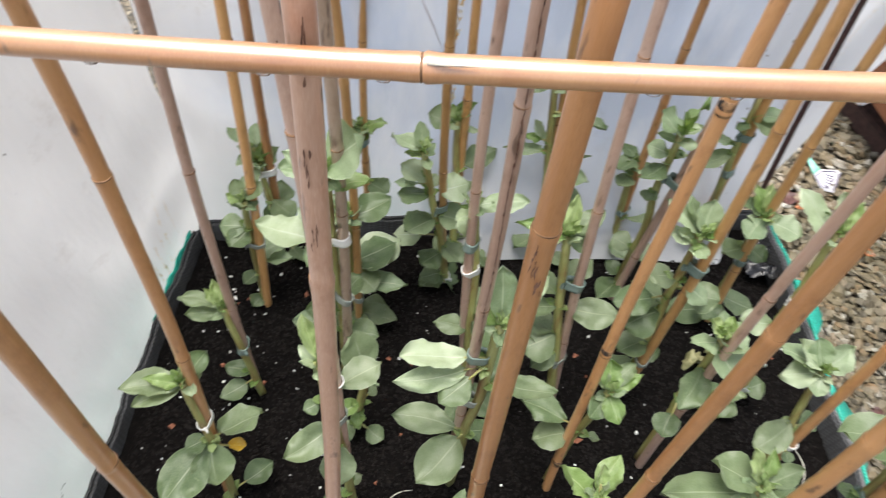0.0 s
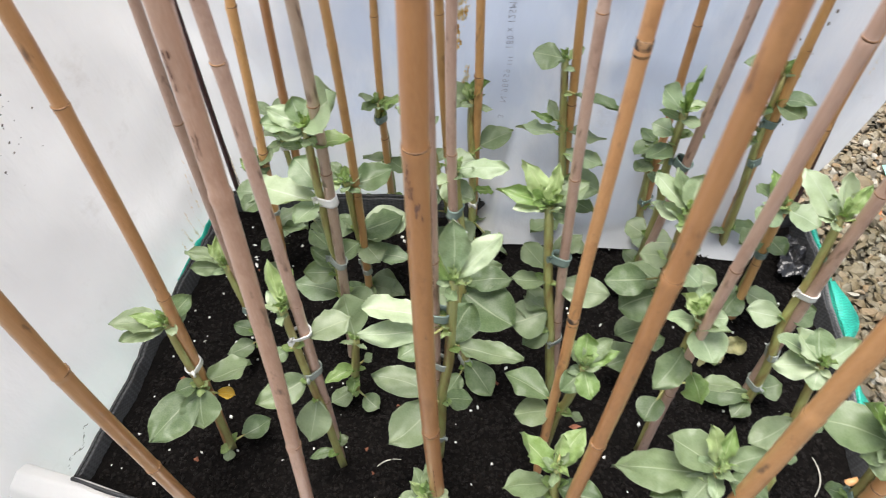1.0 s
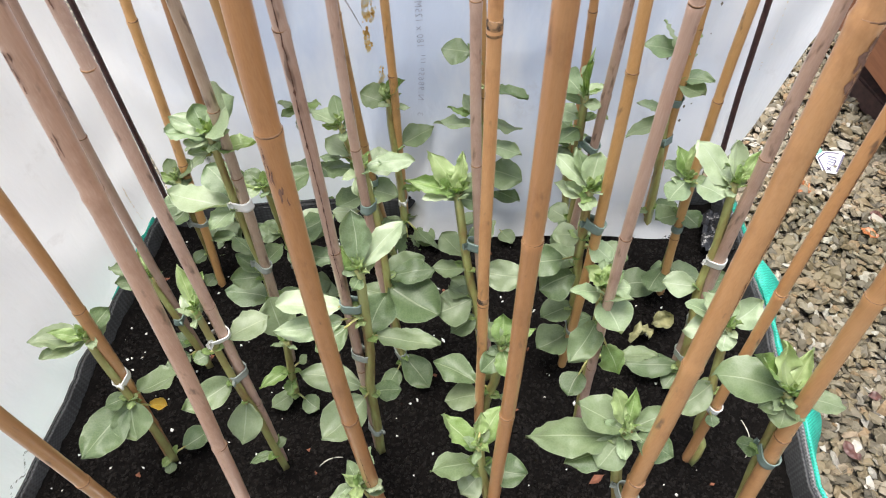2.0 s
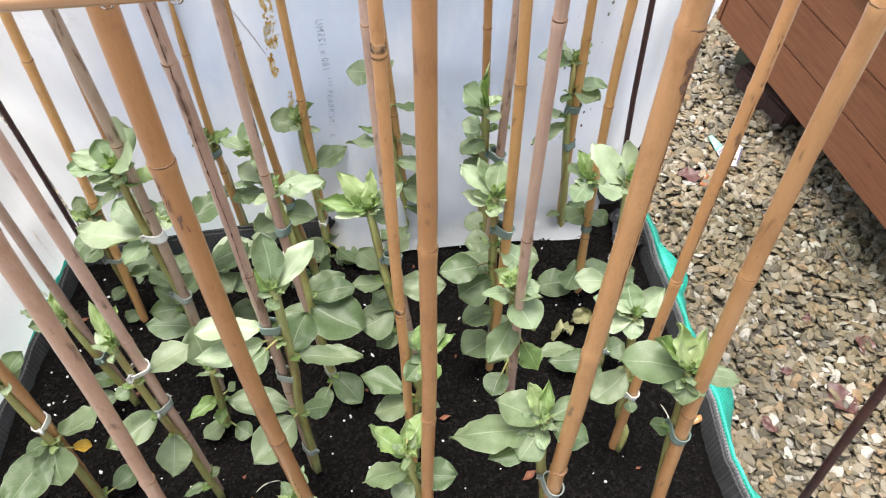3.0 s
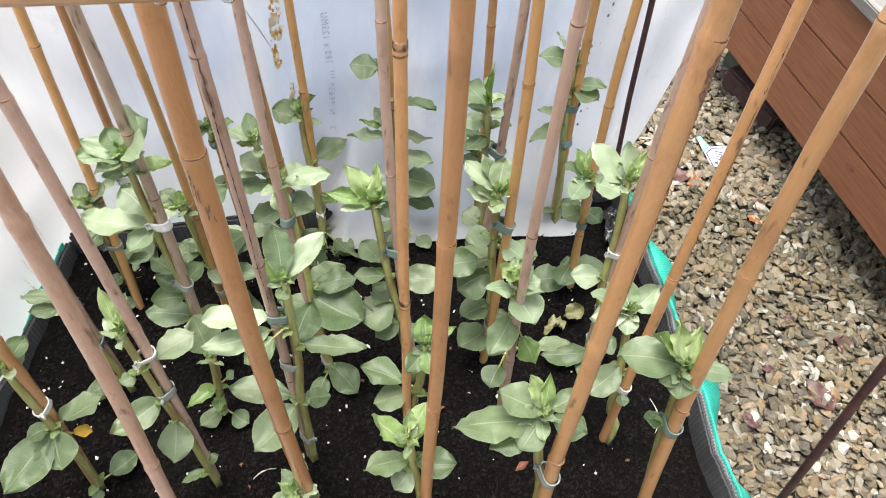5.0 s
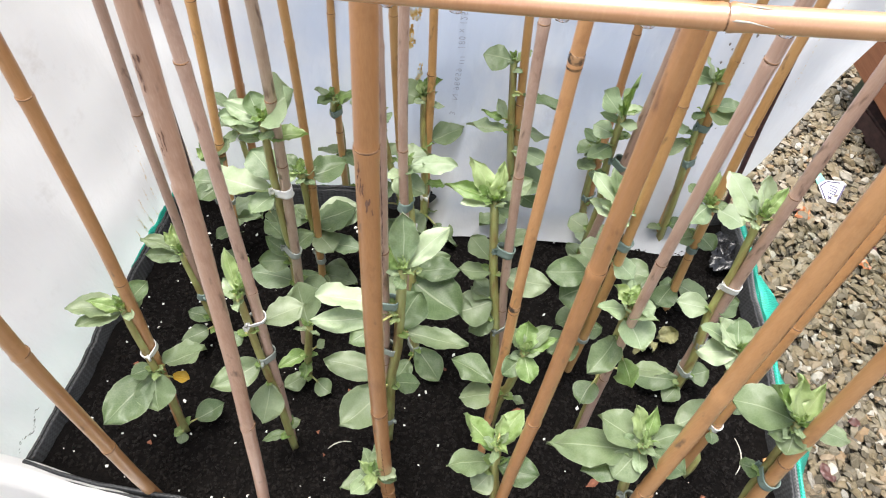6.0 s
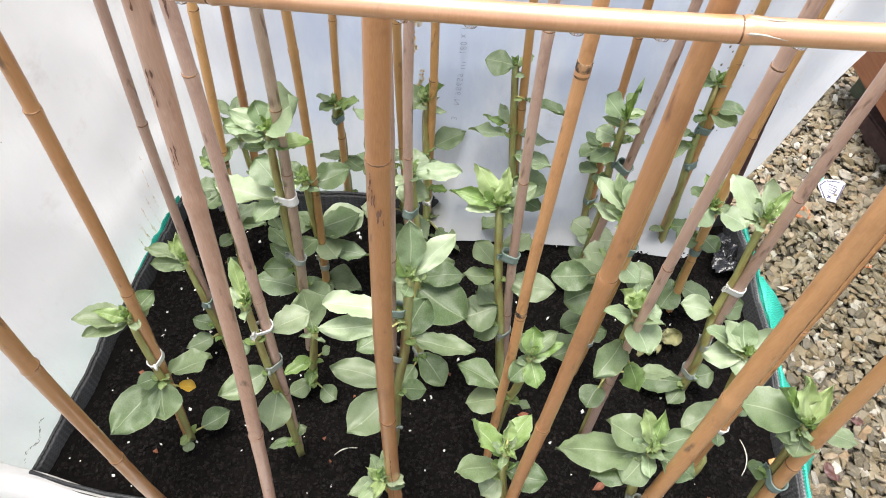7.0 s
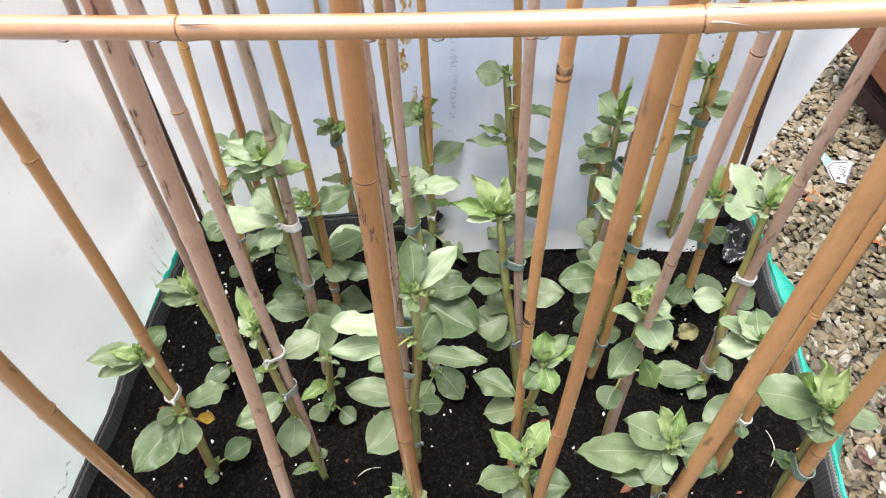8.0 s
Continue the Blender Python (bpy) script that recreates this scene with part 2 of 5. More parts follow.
def stone_material():
    m, nt, b = shader("gravel_stone")
    geo = nt.nodes.new("ShaderNodeNewGeometry")
    pick = calc(nt, "FRACT", calc(nt, "ADD", geo.outputs["Random Per Island"], object_random(nt)))
    col = ramp(nt, pick, [(0.0, (0.155, 0.119, 0.070)), (0.24, (0.185, 0.152, 0.098)), (0.42, (0.078, 0.068, 0.052)), (0.60, (0.165, 0.138, 0.095)),
                          (0.74, (0.22, 0.195, 0.148)), (0.86, (0.22, 0.145, 0.078)), (0.93, (0.28, 0.255, 0.215)), (0.98, (0.36, 0.345, 0.31))])
    n = noise_tex(nt, 120, 5)
    col = mix(nt, 0.5, col, ramp(nt, n.outputs["Fac"], [(0.3, (0.45, 0.45, 0.45)), (0.7, (1.1, 1.08, 1.02))]), "MULTIPLY")
    # full colour beside the bed, darker and more olive further off, paler again beyond
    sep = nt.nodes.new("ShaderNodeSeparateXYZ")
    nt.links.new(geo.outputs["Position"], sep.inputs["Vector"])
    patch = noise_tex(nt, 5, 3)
    far_tone = calc(nt, "ADD", sep.outputs["Y"], calc(nt, "MULTIPLY_ADD", patch.outputs["Fac"], 0.8, -0.4))
    col = mix(nt, 1.0, col, ramp(nt, far_tone, [(0.35, (1.0, 1.0, 1.0)), (0.95, (0.62, 0.63, 0.56)), (1.25, (0.38, 0.39, 0.31)), (1.75, (0.42, 0.43, 0.36)), (2.6, (0.92, 0.92, 0.9))]), "MULTIPLY")
    nt.links.new(col, b.inputs["Base Color"])
    b.inputs["Roughness"].default_value = 0.6
    b.inputs["Specular IOR Level"].default_value = 0.35
    bump(nt, b, n.outputs["Fac"], 0.8, 0.002)
    return m


M_STONE = stone_material()
M_BRICK = simple("dark_brick", [(0.3, (0.025, 0.012, 0.010)), (0.7, (0.075, 0.034, 0.028))], 60, 0.8, 0.6)
M_DEADLEAF = simple("dead_leaf", [(0.3, (0.04, 0.02, 0.018)), (0.7, (0.10, 0.045, 0.038))], 45, 0.4, 0.4)
M_DIRT = simple("dirt_speck", [(0.3, (0.10, 0.085, 0.07)), (0.7, (0.3, 0.26, 0.22))], 200, 0.8, 0)
M_BLACK_FILM = simple("black_film", [(0.3, (0.006, 0.006, 0.007)), (0.7, (0.02, 0.02, 0.022))], 40, 0.22, 0.6, 0.006)
M_RUSSET = simple("russet_leaf", [(0.3, (0.13, 0.04, 0.014)), (0.7, (0.34, 0.13, 0.05))], 60, 0.35, 0.5)
M_FALLEN = simple("fallen_leaf", [(0.3, (0.045, 0.017, 0.015)), (0.7, (0.095, 0.042, 0.036))], 70, 0.5, 0.4)
M_WITHERED = simple("withered_leaf", [(0.3, (0.13, 0.13, 0.055)), (0.7, (0.29, 0.28, 0.14))], 90, 0.6, 0.5)
M_LABEL = simple("label_white", [(0.3, (0.50, 0.49, 0.53)), (0.7, (0.66, 0.65, 0.69))], 60, 0.4, 0)
M_LABEL_GREEN = simple("label_green", [(0.3, (0.18, 0.50, 0.40)), (0.7, (0.30, 0.62, 0.50))], 60, 0.4, 0)
M_WATER = bpy.data.materials.new("water")
M_WATER.use_nodes = True
M_WATER.node_tree.nodes["Principled BSDF"].inputs["Transmission Weight"].default_value = 1.0
M_WATER.node_tree.nodes["Principled BSDF"].inputs["IOR"].default_value = 1.33
M_WATER.node_tree.nodes["Principled BSDF"].inputs["Roughness"].default_value = 0.02
M_WIRE = simple("wire", [(0.3, (0.06, 0.07, 0.06)), (0.7, (0.16, 0.17, 0.16))], 60, 0.5, 0)


def leaf_material(name, dark, mid, pale, vein, glow):
    """Bean leaf: matt waxy grey-green, paler midrib and side veins, light passing through."""
    m, nt, b = shader(name)
    uv = nt.nodes.new("ShaderNodeUVMap")
    uv.uv_map = "leaf"
    sep = nt.nodes.new("ShaderNodeSeparateXYZ")
    nt.links.new(uv.outputs["UV"], sep.inputs["Vector"])
    off = calc(nt, "ABSOLUTE", calc(nt, "SUBTRACT", sep.outputs["Y"], 0.5))
    rib = calc(nt, "LESS_THAN", off, calc(nt, "MULTIPLY_ADD", sep.outputs["X"], -0.014, 0.024))
    # side veins run forward from the midrib
    run = calc(nt, "SUBTRACT", sep.outputs["X"], calc(nt, "MULTIPLY", off, 0.55))
    side = calc(nt, "LESS_THAN", calc(nt, "ABSOLUTE", calc(nt, "SUBTRACT", calc(nt, "FRACT", calc(nt, "MULTIPLY", run, 7.5)), 0.5)), 0.045)
    veins = calc(nt, "MAXIMUM", rib, calc(nt, "MULTIPLY", side, 0.16))
    n = noise_tex(nt, 34, 6, 0.65)
    fine = noise_tex(nt, 420, 3)
    pit = nt.nodes.new("ShaderNodeTexVoronoi")
    pit.feature = "DISTANCE_TO_EDGE"
    pit.inputs["Scale"].default_value = 330
    nt.links.new(nt.nodes.new("ShaderNodeTexCoord").outputs["Object"], pit.inputs["Vector"])
    mesh_of_veins = calc(nt, "LESS_THAN", pit.outputs["Distance"], 0.07)
    veins = calc(nt, "MAXIMUM", veins, calc(nt, "MULTIPLY", mesh_of_veins, 0.2))
    veins = calc(nt, "MAXIMUM", veins, calc(nt, "MULTIPLY", calc(nt, "GREATER_THAN", off, 0.475), 0.45))
    col = ramp(nt, n.outputs["Fac"], [(0.28, dark), (0.5, mid), (0.75, pale)])
    hs = nt.nodes.new("ShaderNodeHueSaturation")
    nt.links.new(calc(nt, "MULTIPLY_ADD", object_random(nt), 0.55, 0.74), hs.inputs["Value"])
    nt.links.new(calc(nt, "MULTIPLY_ADD", object_random(nt), -0.35, 1.3), hs.inputs["Saturation"])
    nt.links.new(calc(nt, "MULTIPLY_ADD", object_random(nt), -0.025, 0.51), hs.inputs["Hue"])
    nt.links.new(col, hs.inputs["Color"])
    col = mix(nt, calc(nt, "MULTIPLY", veins, 0.6), hs.outputs["Color"], vein)
    nt.links.new(col, b.inputs["Base Color"])
    b.inputs["Roughness"].default_value = 0.46
    b.inputs["Specular IOR Level"].default_value = 0.5
    b.inputs["Sheen Weight"].default_value = 0.1
    b.inputs["Coat Weight"].default_value = 0.08
    b.inputs["Coat Roughness"].default_value = 0.35
    h = calc(nt, "SUBTRACT", calc(nt, "MULTIPLY", fine.outputs["Fac"], 0.25), calc(nt, "MULTIPLY", veins, 0.6))
    h = calc(nt, "ADD", h, calc(nt, "MULTIPLY", n.outputs["Fac"], 0.45))
    bp = bump(nt, b, h, 0.4, 0.001)
    tr = nt.nodes.new("ShaderNodeBsdfTranslucent")
    nt.links.new(mix(nt, 1.0, col, (1.2, 1.25, 0.55), "MULTIPLY"), tr.inputs["Color"])
    nt.links.new(bp.outputs["Normal"], tr.inputs["Normal"])
    mx = nt.nodes.new("ShaderNodeMixShader")
    mx.inputs[0].default_value = glow
    nt.links.new(b.outputs["BSDF"], mx.inputs[1])
    nt.links.new(tr.outputs["BSDF"], mx.inputs[2])
    nt.links.new(mx.outputs["Shader"], nt.nodes["Material Output"].inputs["Surface"])
    return m


M_LEAF = leaf_material("leaf", (0.091, 0.132, 0.061), (0.132, 0.179, 0.094), (0.185, 0.230, 0.139), (0.305, 0.355, 0.235), 0.30)
M_LEAF_YOUNG = leaf_material("leaf_young", (0.145, 0.222, 0.070), (0.215, 0.300, 0.122), (0.30, 0.38, 0.20), (0.42, 0.48, 0.28), 0.32)
# leaf with sky glare painted into its colour; also the pale outer crown leaves
M_LEAF_PALE_LIT = leaf_material("leaf_pale_lit", (0.184, 0.245, 0.135), (0.248, 0.313, 0.196), (0.323, 0.384, 0.268), (0.435, 0.49, 0.37), 0.27)
M_LEAF_YELLOW = leaf_material("leaf_yellow", (0.42, 0.25, 0.05), (0.52, 0.33, 0.08), (0.6, 0.42, 0.14), (0.6, 0.5, 0.2), 0.25)


# ---------------------------------------------------------------- mesh tools
def link_mesh(name, bm, material, smooth=True):
    me = bpy.data.meshes.new(name)
    bm.to_mesh(me)
    bm.free()
    mats = material if isinstance(material, (list, tuple)) else [material]
    for mt in mats:
        me.materials.append(mt)
    if smooth:
        me.polygons.foreach_set("use_smooth", [True] * len(me.polygons))
    return new(name, me)


def part(name, bm, material, parent, label="", smooth=True):
    ob = link_mesh(name, bm, material, smooth)
    ob.parent = parent
    if label:
        tagged(ob, label)
    return ob


def tube(bm, points, radii, sides=10, cap=True, mat=0):
    """A round skin along points."""
    rings = []
    pts = [Vector(p) for p in points]
    ref = Vector((1, 0, 0))
    for i, p in enumerate(pts):
        d = (pts[min(i + 1, len(pts) - 1)] - pts[max(i - 1, 0)]).normalized()
        if abs(d.dot(ref)) > 0.9:
            ref = Vector((0, 1, 0))
        u = (ref - d * ref.dot(d)).normalized()
        v = d.cross(u)
        r = radii[i] if isinstance(radii, (list, tuple)) else radii
        rings.append([bm.verts.new(p + r * (math.cos(a) * u + math.sin(a) * v))
                      for a in (2 * math.pi * k / sides for k in range(sides))])
    for a, b in zip(rings, rings[1:]):
        for k in range(sides):
            fc = bm.faces.new((a[k], a[(k + 1) % sides], b[(k + 1) % sides], b[k]))
            fc.material_index = mat
    if cap:
        bm.faces.new(list(reversed(rings[0]))).material_index = mat
        bm.faces.new(rings[-1]).material_index = mat


def box(bm, lo, hi, bevel=0.0, m=None):
    ret = bmesh.ops.create_cube(bm, size=1.0)
    c = [(a + b) / 2 for a, b in zip(lo, hi)]
    s = [b - a for a, b in zip(lo, hi)]
    for v in ret["verts"]:
        v.co = Vector((v.co.x * s[0] + c[0], v.co.y * s[1] + c[1], v.co.z * s[2] + c[2]))
        if m is not None:
            v.co = m @ v.co
    if bevel:
        edges = list({e for v in ret["verts"] for e in v.link_edges})
        bmesh.ops.bevel(bm, geom=edges, offset=bevel, segments=2, affect="EDGES")


# ---------------------------------------------------------------- ground, deck
GROUND_Z = -0.385
BED = [(0.008, 0.012), (1.022, 0.03), (0.900, 0.685), (0.003, 0.476)]   # front left, front right, back right, back left


def in_bed(x, y, grow=0.0):
    c = (sum(p[0] for p in BED) / 4, sum(p[1] for p in BED) / 4)
    for (x0, y0), (x1, y1) in zip(BED, BED[1:] + BED[:1]):
        length = math.hypot(x1 - x0, y1 - y0)
        if ((x1 - x0) * (y - y0) - (y1 - y0) * (x - x0)) / length < -grow:
            return False
    return True


bm = bmesh.new()
bmesh.ops.create_grid(bm, x_segments=2, y_segments=2, size=400)
ground = link_mesh("ground", bm, M_EARTH)
ground.location = (0, 0, GROUND_Z)
tagged(ground, "gravelled garden ground of mixed buff and grey stones", "ground", kind="structure")


def stone_matrix(rng, x, y):
    s = rng.uniform(0.0055, 0.0148)
    if rng.random() < 0.08:
        s *= 1.4
    return (Matrix.Translation((x, y, GROUND_Z + 0.004 + rng.uniform(0, 0.016)))
            @ Euler((rng.uniform(-0.6, 0.6), rng.uniform(-0.6, 0.6), rng.uniform(0, 6.28))).to_matrix().to_4x4()
            @ Matrix.Diagonal((s * rng.uniform(1.0, 1.5), s * rng.uniform(0.75, 1.05), s * rng.uniform(0.35, 0.6), 1)))


# deck fascia runs from its far corner towards the near end of the garden
DECK_A, DECK_B = Vector((1.310, 1.579, 0)), Vector((1.601, 0.697, 0))
deck_dir = (DECK_B - DECK_A).normalized()
deck_in = Vector((-deck_dir.y, deck_dir.x, 0))          # into the deck, away from the bed
DECK_M = Matrix(((deck_dir.x, deck_in.x, 0, DECK_A.x), (deck_dir.y, deck_in.y, 0, DECK_A.y), (0, 0, 1, 0), (0, 0, 0, 1)))


def build_deck():
    deck = new("timber_deck")
    deck.matrix_world = DECK_M
    tagged(deck, "raised timber deck with red-brown stained fascia boards above gravel", "deck")
    length = 2.6
    edges = [-0.238, -0.124, -0.009, 0.1095]
    boards = []
    for k in range(3):
        bm = bmesh.new()
        box(bm, (0, 0, edges[k] + 0.0007), (length, 0.022, edges[k + 1] - 0.0007), 0.0028)
        boards.append(part("fascia_board", bm, M_FASCIA, deck, "red-brown stained board", False))
    rng = random.Random(4)
    for x, z in ((0.50, -0.03), (0.88, -0.035), (0.63, -0.16), (0.76, 0.06), (1.25, -0.17), (0.3, 0.05)):
        bm = bmesh.new()
        bmesh.ops.create_circle(bm, cap_ends=True, segments=14, radius=0.009,
                                matrix=Matrix.Translation((x, -0.0012, z)) @ pose(0, 0, 0, 90, 0, 0) @ Matrix.Diagonal((1.7, 0.7, 1, 1)))
        part("knot", bm, M_KNOT, boards[sum(z > e for e in edges[1:3])], "dark oval wood knot")
    for k in range(6):
        y0 = -0.012 + k * 0.128
        bm = bmesh.new()
        box(bm, (-0.02, y0, 0.1115), (length, y0 + 0.122, 0.1375), 0.003)
        part("deck_board", bm, M_DECK, deck, "weathered wet grey deck board", False)
    # end of the deck
    for k in range(3):
        bm = bmesh.new()
        box(bm, (-0.024, 0.0, edges[k] + 0.002), (-0.002, 0.74, edges[k + 1] - 0.002), 0.003)
        part("end_board", bm, M_FASCIA, deck, "", False)
    for x in (0.02, 1.3, 2.5):
        bm = bmesh.new()
        box(bm, (x, 0.085, GROUND_Z - 0.05), (x + 0.072, 0.157, 0.108), 0.004)
        part("post", bm, M_POST, deck, "dark damp timber post", False)
    bm = bmesh.new()
    box(bm, (0.03, 0.72, GROUND_Z), (length, 0.74, 0.1095), 0.0)
    part("back_board", bm, M_POST, deck, "", False)


build_deck()
bm = bmesh.new()
box(bm, (-0.105, -0.05, -0.035), (0.105, 0.05, 0.035), 0.006)
brick = link_mesh("brick", bm, M_BRICK, False)
brick.matrix_world = pose(1.468, 1.415, GROUND_Z + 0.047, 4, 3, -62)
tagged(brick, "dark red-brown brick lying on gravel under the deck", "brick")


# ---------------------------------------------------------------- the planter bed
planter = new("planter_bed")
tagged(planter, "raised planting bed with black woven liner and green net edging", "planter")


def rail(bm, a, b, lo, hi, thick, wave=0.0, seed=0, flare=0.0, steps=40):
    """A fabric strip from a to b, wavy, thick towards the outside, its foot standing out by flare."""
    a, b = Vector((*a, 0)), Vector((*b, 0))
    d = (b - a).normalized()
    out = Vector((d.y, -d.x, 0))
    cols = []
    for i in range(steps + 1):
        f = i / steps
        p = a.lerp(b, f)
        w = wave * noise.noise(Vector((f * 7 + seed, seed * 3.3, 0))) + 0.3 * wave * noise.noise(Vector((f * 31, seed, 2)))
        h = hi + wave * 0.7 * noise.noise(Vector((f * 9 + seed, 5.5, seed)))
        fl = flare * (0.75 + 0.8 * noise.noise(Vector((f * 6, seed, 9))))
        cols.append([bm.verts.new(p + out * (w + o) + Vector((0, 0, z)))
                     for o, z in ((0, lo), (0, h), (thick * 0.5, h + thick * 0.25), (thick, h), (thick + fl, h - 0.04), (thick + fl * 0.8, lo))])
    for c0, c1 in zip(cols, cols[1:]):
        for k in range(5):
            bm.faces.new((c0[k], c0[k + 1], c1[k + 1], c1[k]))
    for c in (cols[0], cols[-1]):
        bm.faces.new(c)
    bmesh.ops.recalc_face_normals(bm, faces=bm.faces)


def shifted(a, b, by):
    d = Vector((b[0] - a[0], b[1] - a[1], 0)).normalized()
    return (a[0] + d.y * by, a[1] - d.x * by), (b[0] + d.y * by, b[1] - d.x * by)


for k in range(4):
    a, b = BED[k], BED[(k + 1) % 4]
    bm = bmesh.new()
    rail(bm, a, b, GROUND_Z, 0.028 if k == 3 else 0.040, 0.005, 0.008, k * 2.7)
    part("liner_side", bm, M_LINER, planter, "black woven fabric side")
    bm = bmesh.new()
    rail(bm, *shifted(a, b, 0.0080), -0.05, 0.040 if k != 3 else 0.024, 0.004, 0.008, k * 2.7, 0.006 if k == 1 else 0.002)
    part("hem", bm, M_LINER if k != 1 else M_LINER_GREY, planter, "ribbed hem of the liner")
    bm = bmesh.new()
    rail(bm, *shifted(a, b, 0.0145), GROUND_Z, (-0.05, 0.040, 0.018, 0.004)[k], 0.004, 0.008, k * 2.7, 0.045 if k == 1 else 0.003)
    part("net_edging", bm, M_NET, planter, "green shade-net edging")

# the net stands up behind the hem near the back left corner
bm = bmesh.new()
back, front = Vector(BED[3]), Vector(BED[0])
rail(bm, *shifted(back, back.lerp(front, 0.34), 0.016), -0.05, 0.024, 0.002, 0.006, 8.1, 0.002, 24)
part("net_fold", bm, M_NET, planter, "green shade-net edging")

# soil, uneven, with a crumbly top
bm = bmesh.new()
NX, NY = 150, 90
corner = [Vector((*p, 0)) for p in BED]
grid = []
for j in range(NY + 1):
    row = []
    for i in range(NX + 1):
        u, v = i / NX, j / NY
        p = corner[0].lerp(corner[1], u).lerp(corner[3].lerp(corner[2], u), v)
        q = Vector((p.x, p.y, 0))
        z = 0.010 * noise.noise(q * 7) + 0.006 * noise.noise(q * 25) + 0.004 * noise.noise(q * 70) + 0.0025 * noise.noise(q * 160)
        row.append(bm.verts.new((p.x, p.y, z - 0.003)))
    grid.append(row)
for j in range(NY):
    for i in range(NX):
        bm.faces.new((grid[j][i], grid[j][i + 1], grid[j + 1][i + 1], grid[j + 1][i]))
soil = link_mesh("soil", bm, M_SOIL)
tagged(soil, "moist near-black potting compost filling the planter", "soil", kind="stuff")


def soil_z(x, y):
    q = Vector((x, y, 0))
    return 0.010 * noise.noise(q * 7) + 0.006 * noise.noise(q * 25) + 0.004 * noise.noise(q * 70) - 0.003


def scatter(count, seed, small, big, flat, lift, reach=1.03):
    rng = random.Random(seed)
    bm = bmesh.new()
    n = 0
    while n < count:
        x, y = rng.uniform(-0.02, reach), rng.uniform(0, 0.66)
        if not in_bed(x, y, -0.012):
            continue
        s = rng.uniform(small, big) * rng.choice((0.6, 0.8, 1, 1))
        m = (Matrix.Translation((x, y, soil_z(x, y) + s * lift))
             @ Euler((rng.uniform(-0.7, 0.7), rng.uniform(-0.7, 0.7), rng.uniform(0, 6.28))).to_matrix().to_4x4()
             @ Matrix.Diagonal((s * rng.uniform(0.8, 1.7), s, s * flat, 1)))
        # a squashed eight-faced crumb
        vs = [bm.verts.new(m @ (Vector(c) * rng.uniform(0.7, 1.2))) for c in
              ((1, 0, 0), (0, 1, 0), (-1, 0, 0), (0, -1, 0), (0, 0, 1), (0, 0, -1))]
        for a, b in ((0, 1), (1, 2), (2, 3), (3, 0)):
            bm.faces.new((vs[a], vs[b], vs[4]))
            bm.faces.new((vs[b], vs[a], vs[5]))
        n += 1
    return bm


crumbs = link_mesh("soil_crumbs", scatter(21000, 3, 0.001, 0.0042, 0.6, 0.25), M_CRUMB, False)
tagged(crumbs, "dark compost crumbs and bark fines on the soil", "compost", kind="stuff")
perlite = link_mesh("perlite", scatter(170, 8, 0.001, 0.003, 0.8, 0.5), M_PERLITE, False)
tagged(perlite, "scattered white perlite grains on dark compost", "perlite", kind="stuff")
grains = link_mesh("perlite", scatter(65, 18, 0.001, 0.0036, 0.8, 0.5, 0.3), M_PERLITE, False)
tagged(grains, "white perlite grains strewn thickly on compost beside the liner", "perlite", kind="stuff")
bark = link_mesh("bark_flakes", scatter(26, 12, 0.003, 0.007, 0.35, 0.5), M_BARK, False)
tagged(bark, "reddish bark flakes lying on dark compost", "bark", kind="stuff")


# ---------------------------------------------------------------- the plastic sheets
def sheet(name, place, nu, nv, material, thick=0.0012):
    """A film given by place(u, v), with both skins."""
    bm = bmesh.new()
    rows = [[bm.verts.new(place(i / nu, j / nv)) for i in range(nu + 1)] for j in range(nv + 1)]
    for j in range(nv):
        for i in range(nu):
            bm.faces.new((rows[j][i], rows[j][i + 1], rows[j + 1][i + 1], rows[j + 1][i]))
    ob = link_mesh(name, bm, material)
    return ob


def back_y(x):
    return 0.522 + 0.285 * x


def back_skin(x, z):
    """How far back the hanging film lies at x and z: it drops inside the rim and its hem runs forward over the soil."""
    wide = back_y(x) + 0.012 + 0.03 * max(0, 1 - x / 0.15)
    inside = min(1.0, max(0.0, (x - 0.33) / 0.1)) * min(1.0, max(0.0, (0.895 - x) / 0.06))
    rim = 0.478 + 0.2336 * (x - 0.014)
    f = min(1.0, max(0.0, (z - 0.05) / 0.22))
    low = wide + (rim - 0.022 - wide) * inside
    y = low + (wide - low) * f * f * (3 - 2 * f)
    if z < 0.05:
        y -= inside * (0.048 + 0.012 * math.sin(9 * x)) * (1 - max(0.0, z) / 0.05) ** 2.0
    q = Vector((x * 5, z * 2.2, 0))
    calm = min(1.0, max(0.15, z / 0.2))
    y += calm * (0.020 * noise.noise(q) + 0.009 * noise.noise(q * 3.1 + Vector((0.8 * z, 0, 0))) + 0.0025 * noise.noise(Vector((x * 40, z * 9, 4))))
    y += calm * (0.016 * math.sin(20 * x + 8 * z) * max(0, x - 0.4) + 0.04 * math.sin(46 * x - 7 * z) * max(0, x - 0.62) + 0.012 * math.sin(90 * x - 16 * z) * max(0, x - 0.7))
    return y


def back_place(u, v):
    x = -0.035 + (0.962 + 0.125 * v) * u
    low = 0.004 - 0.3 * min(1.0, max(0.0, (0.36 - x) / 0.1))
    z = low + (1.024 - low) * v ** 1.5
    return Vector((x, back_skin(x, z), z))


back_sheet = sheet("back_sheet", back_place, 150, 110, M_SHEET_BLUE)
tagged(back_sheet, "milky blue-grey polythene sheet hanging behind the plants", "plastic sheet", kind="structure")

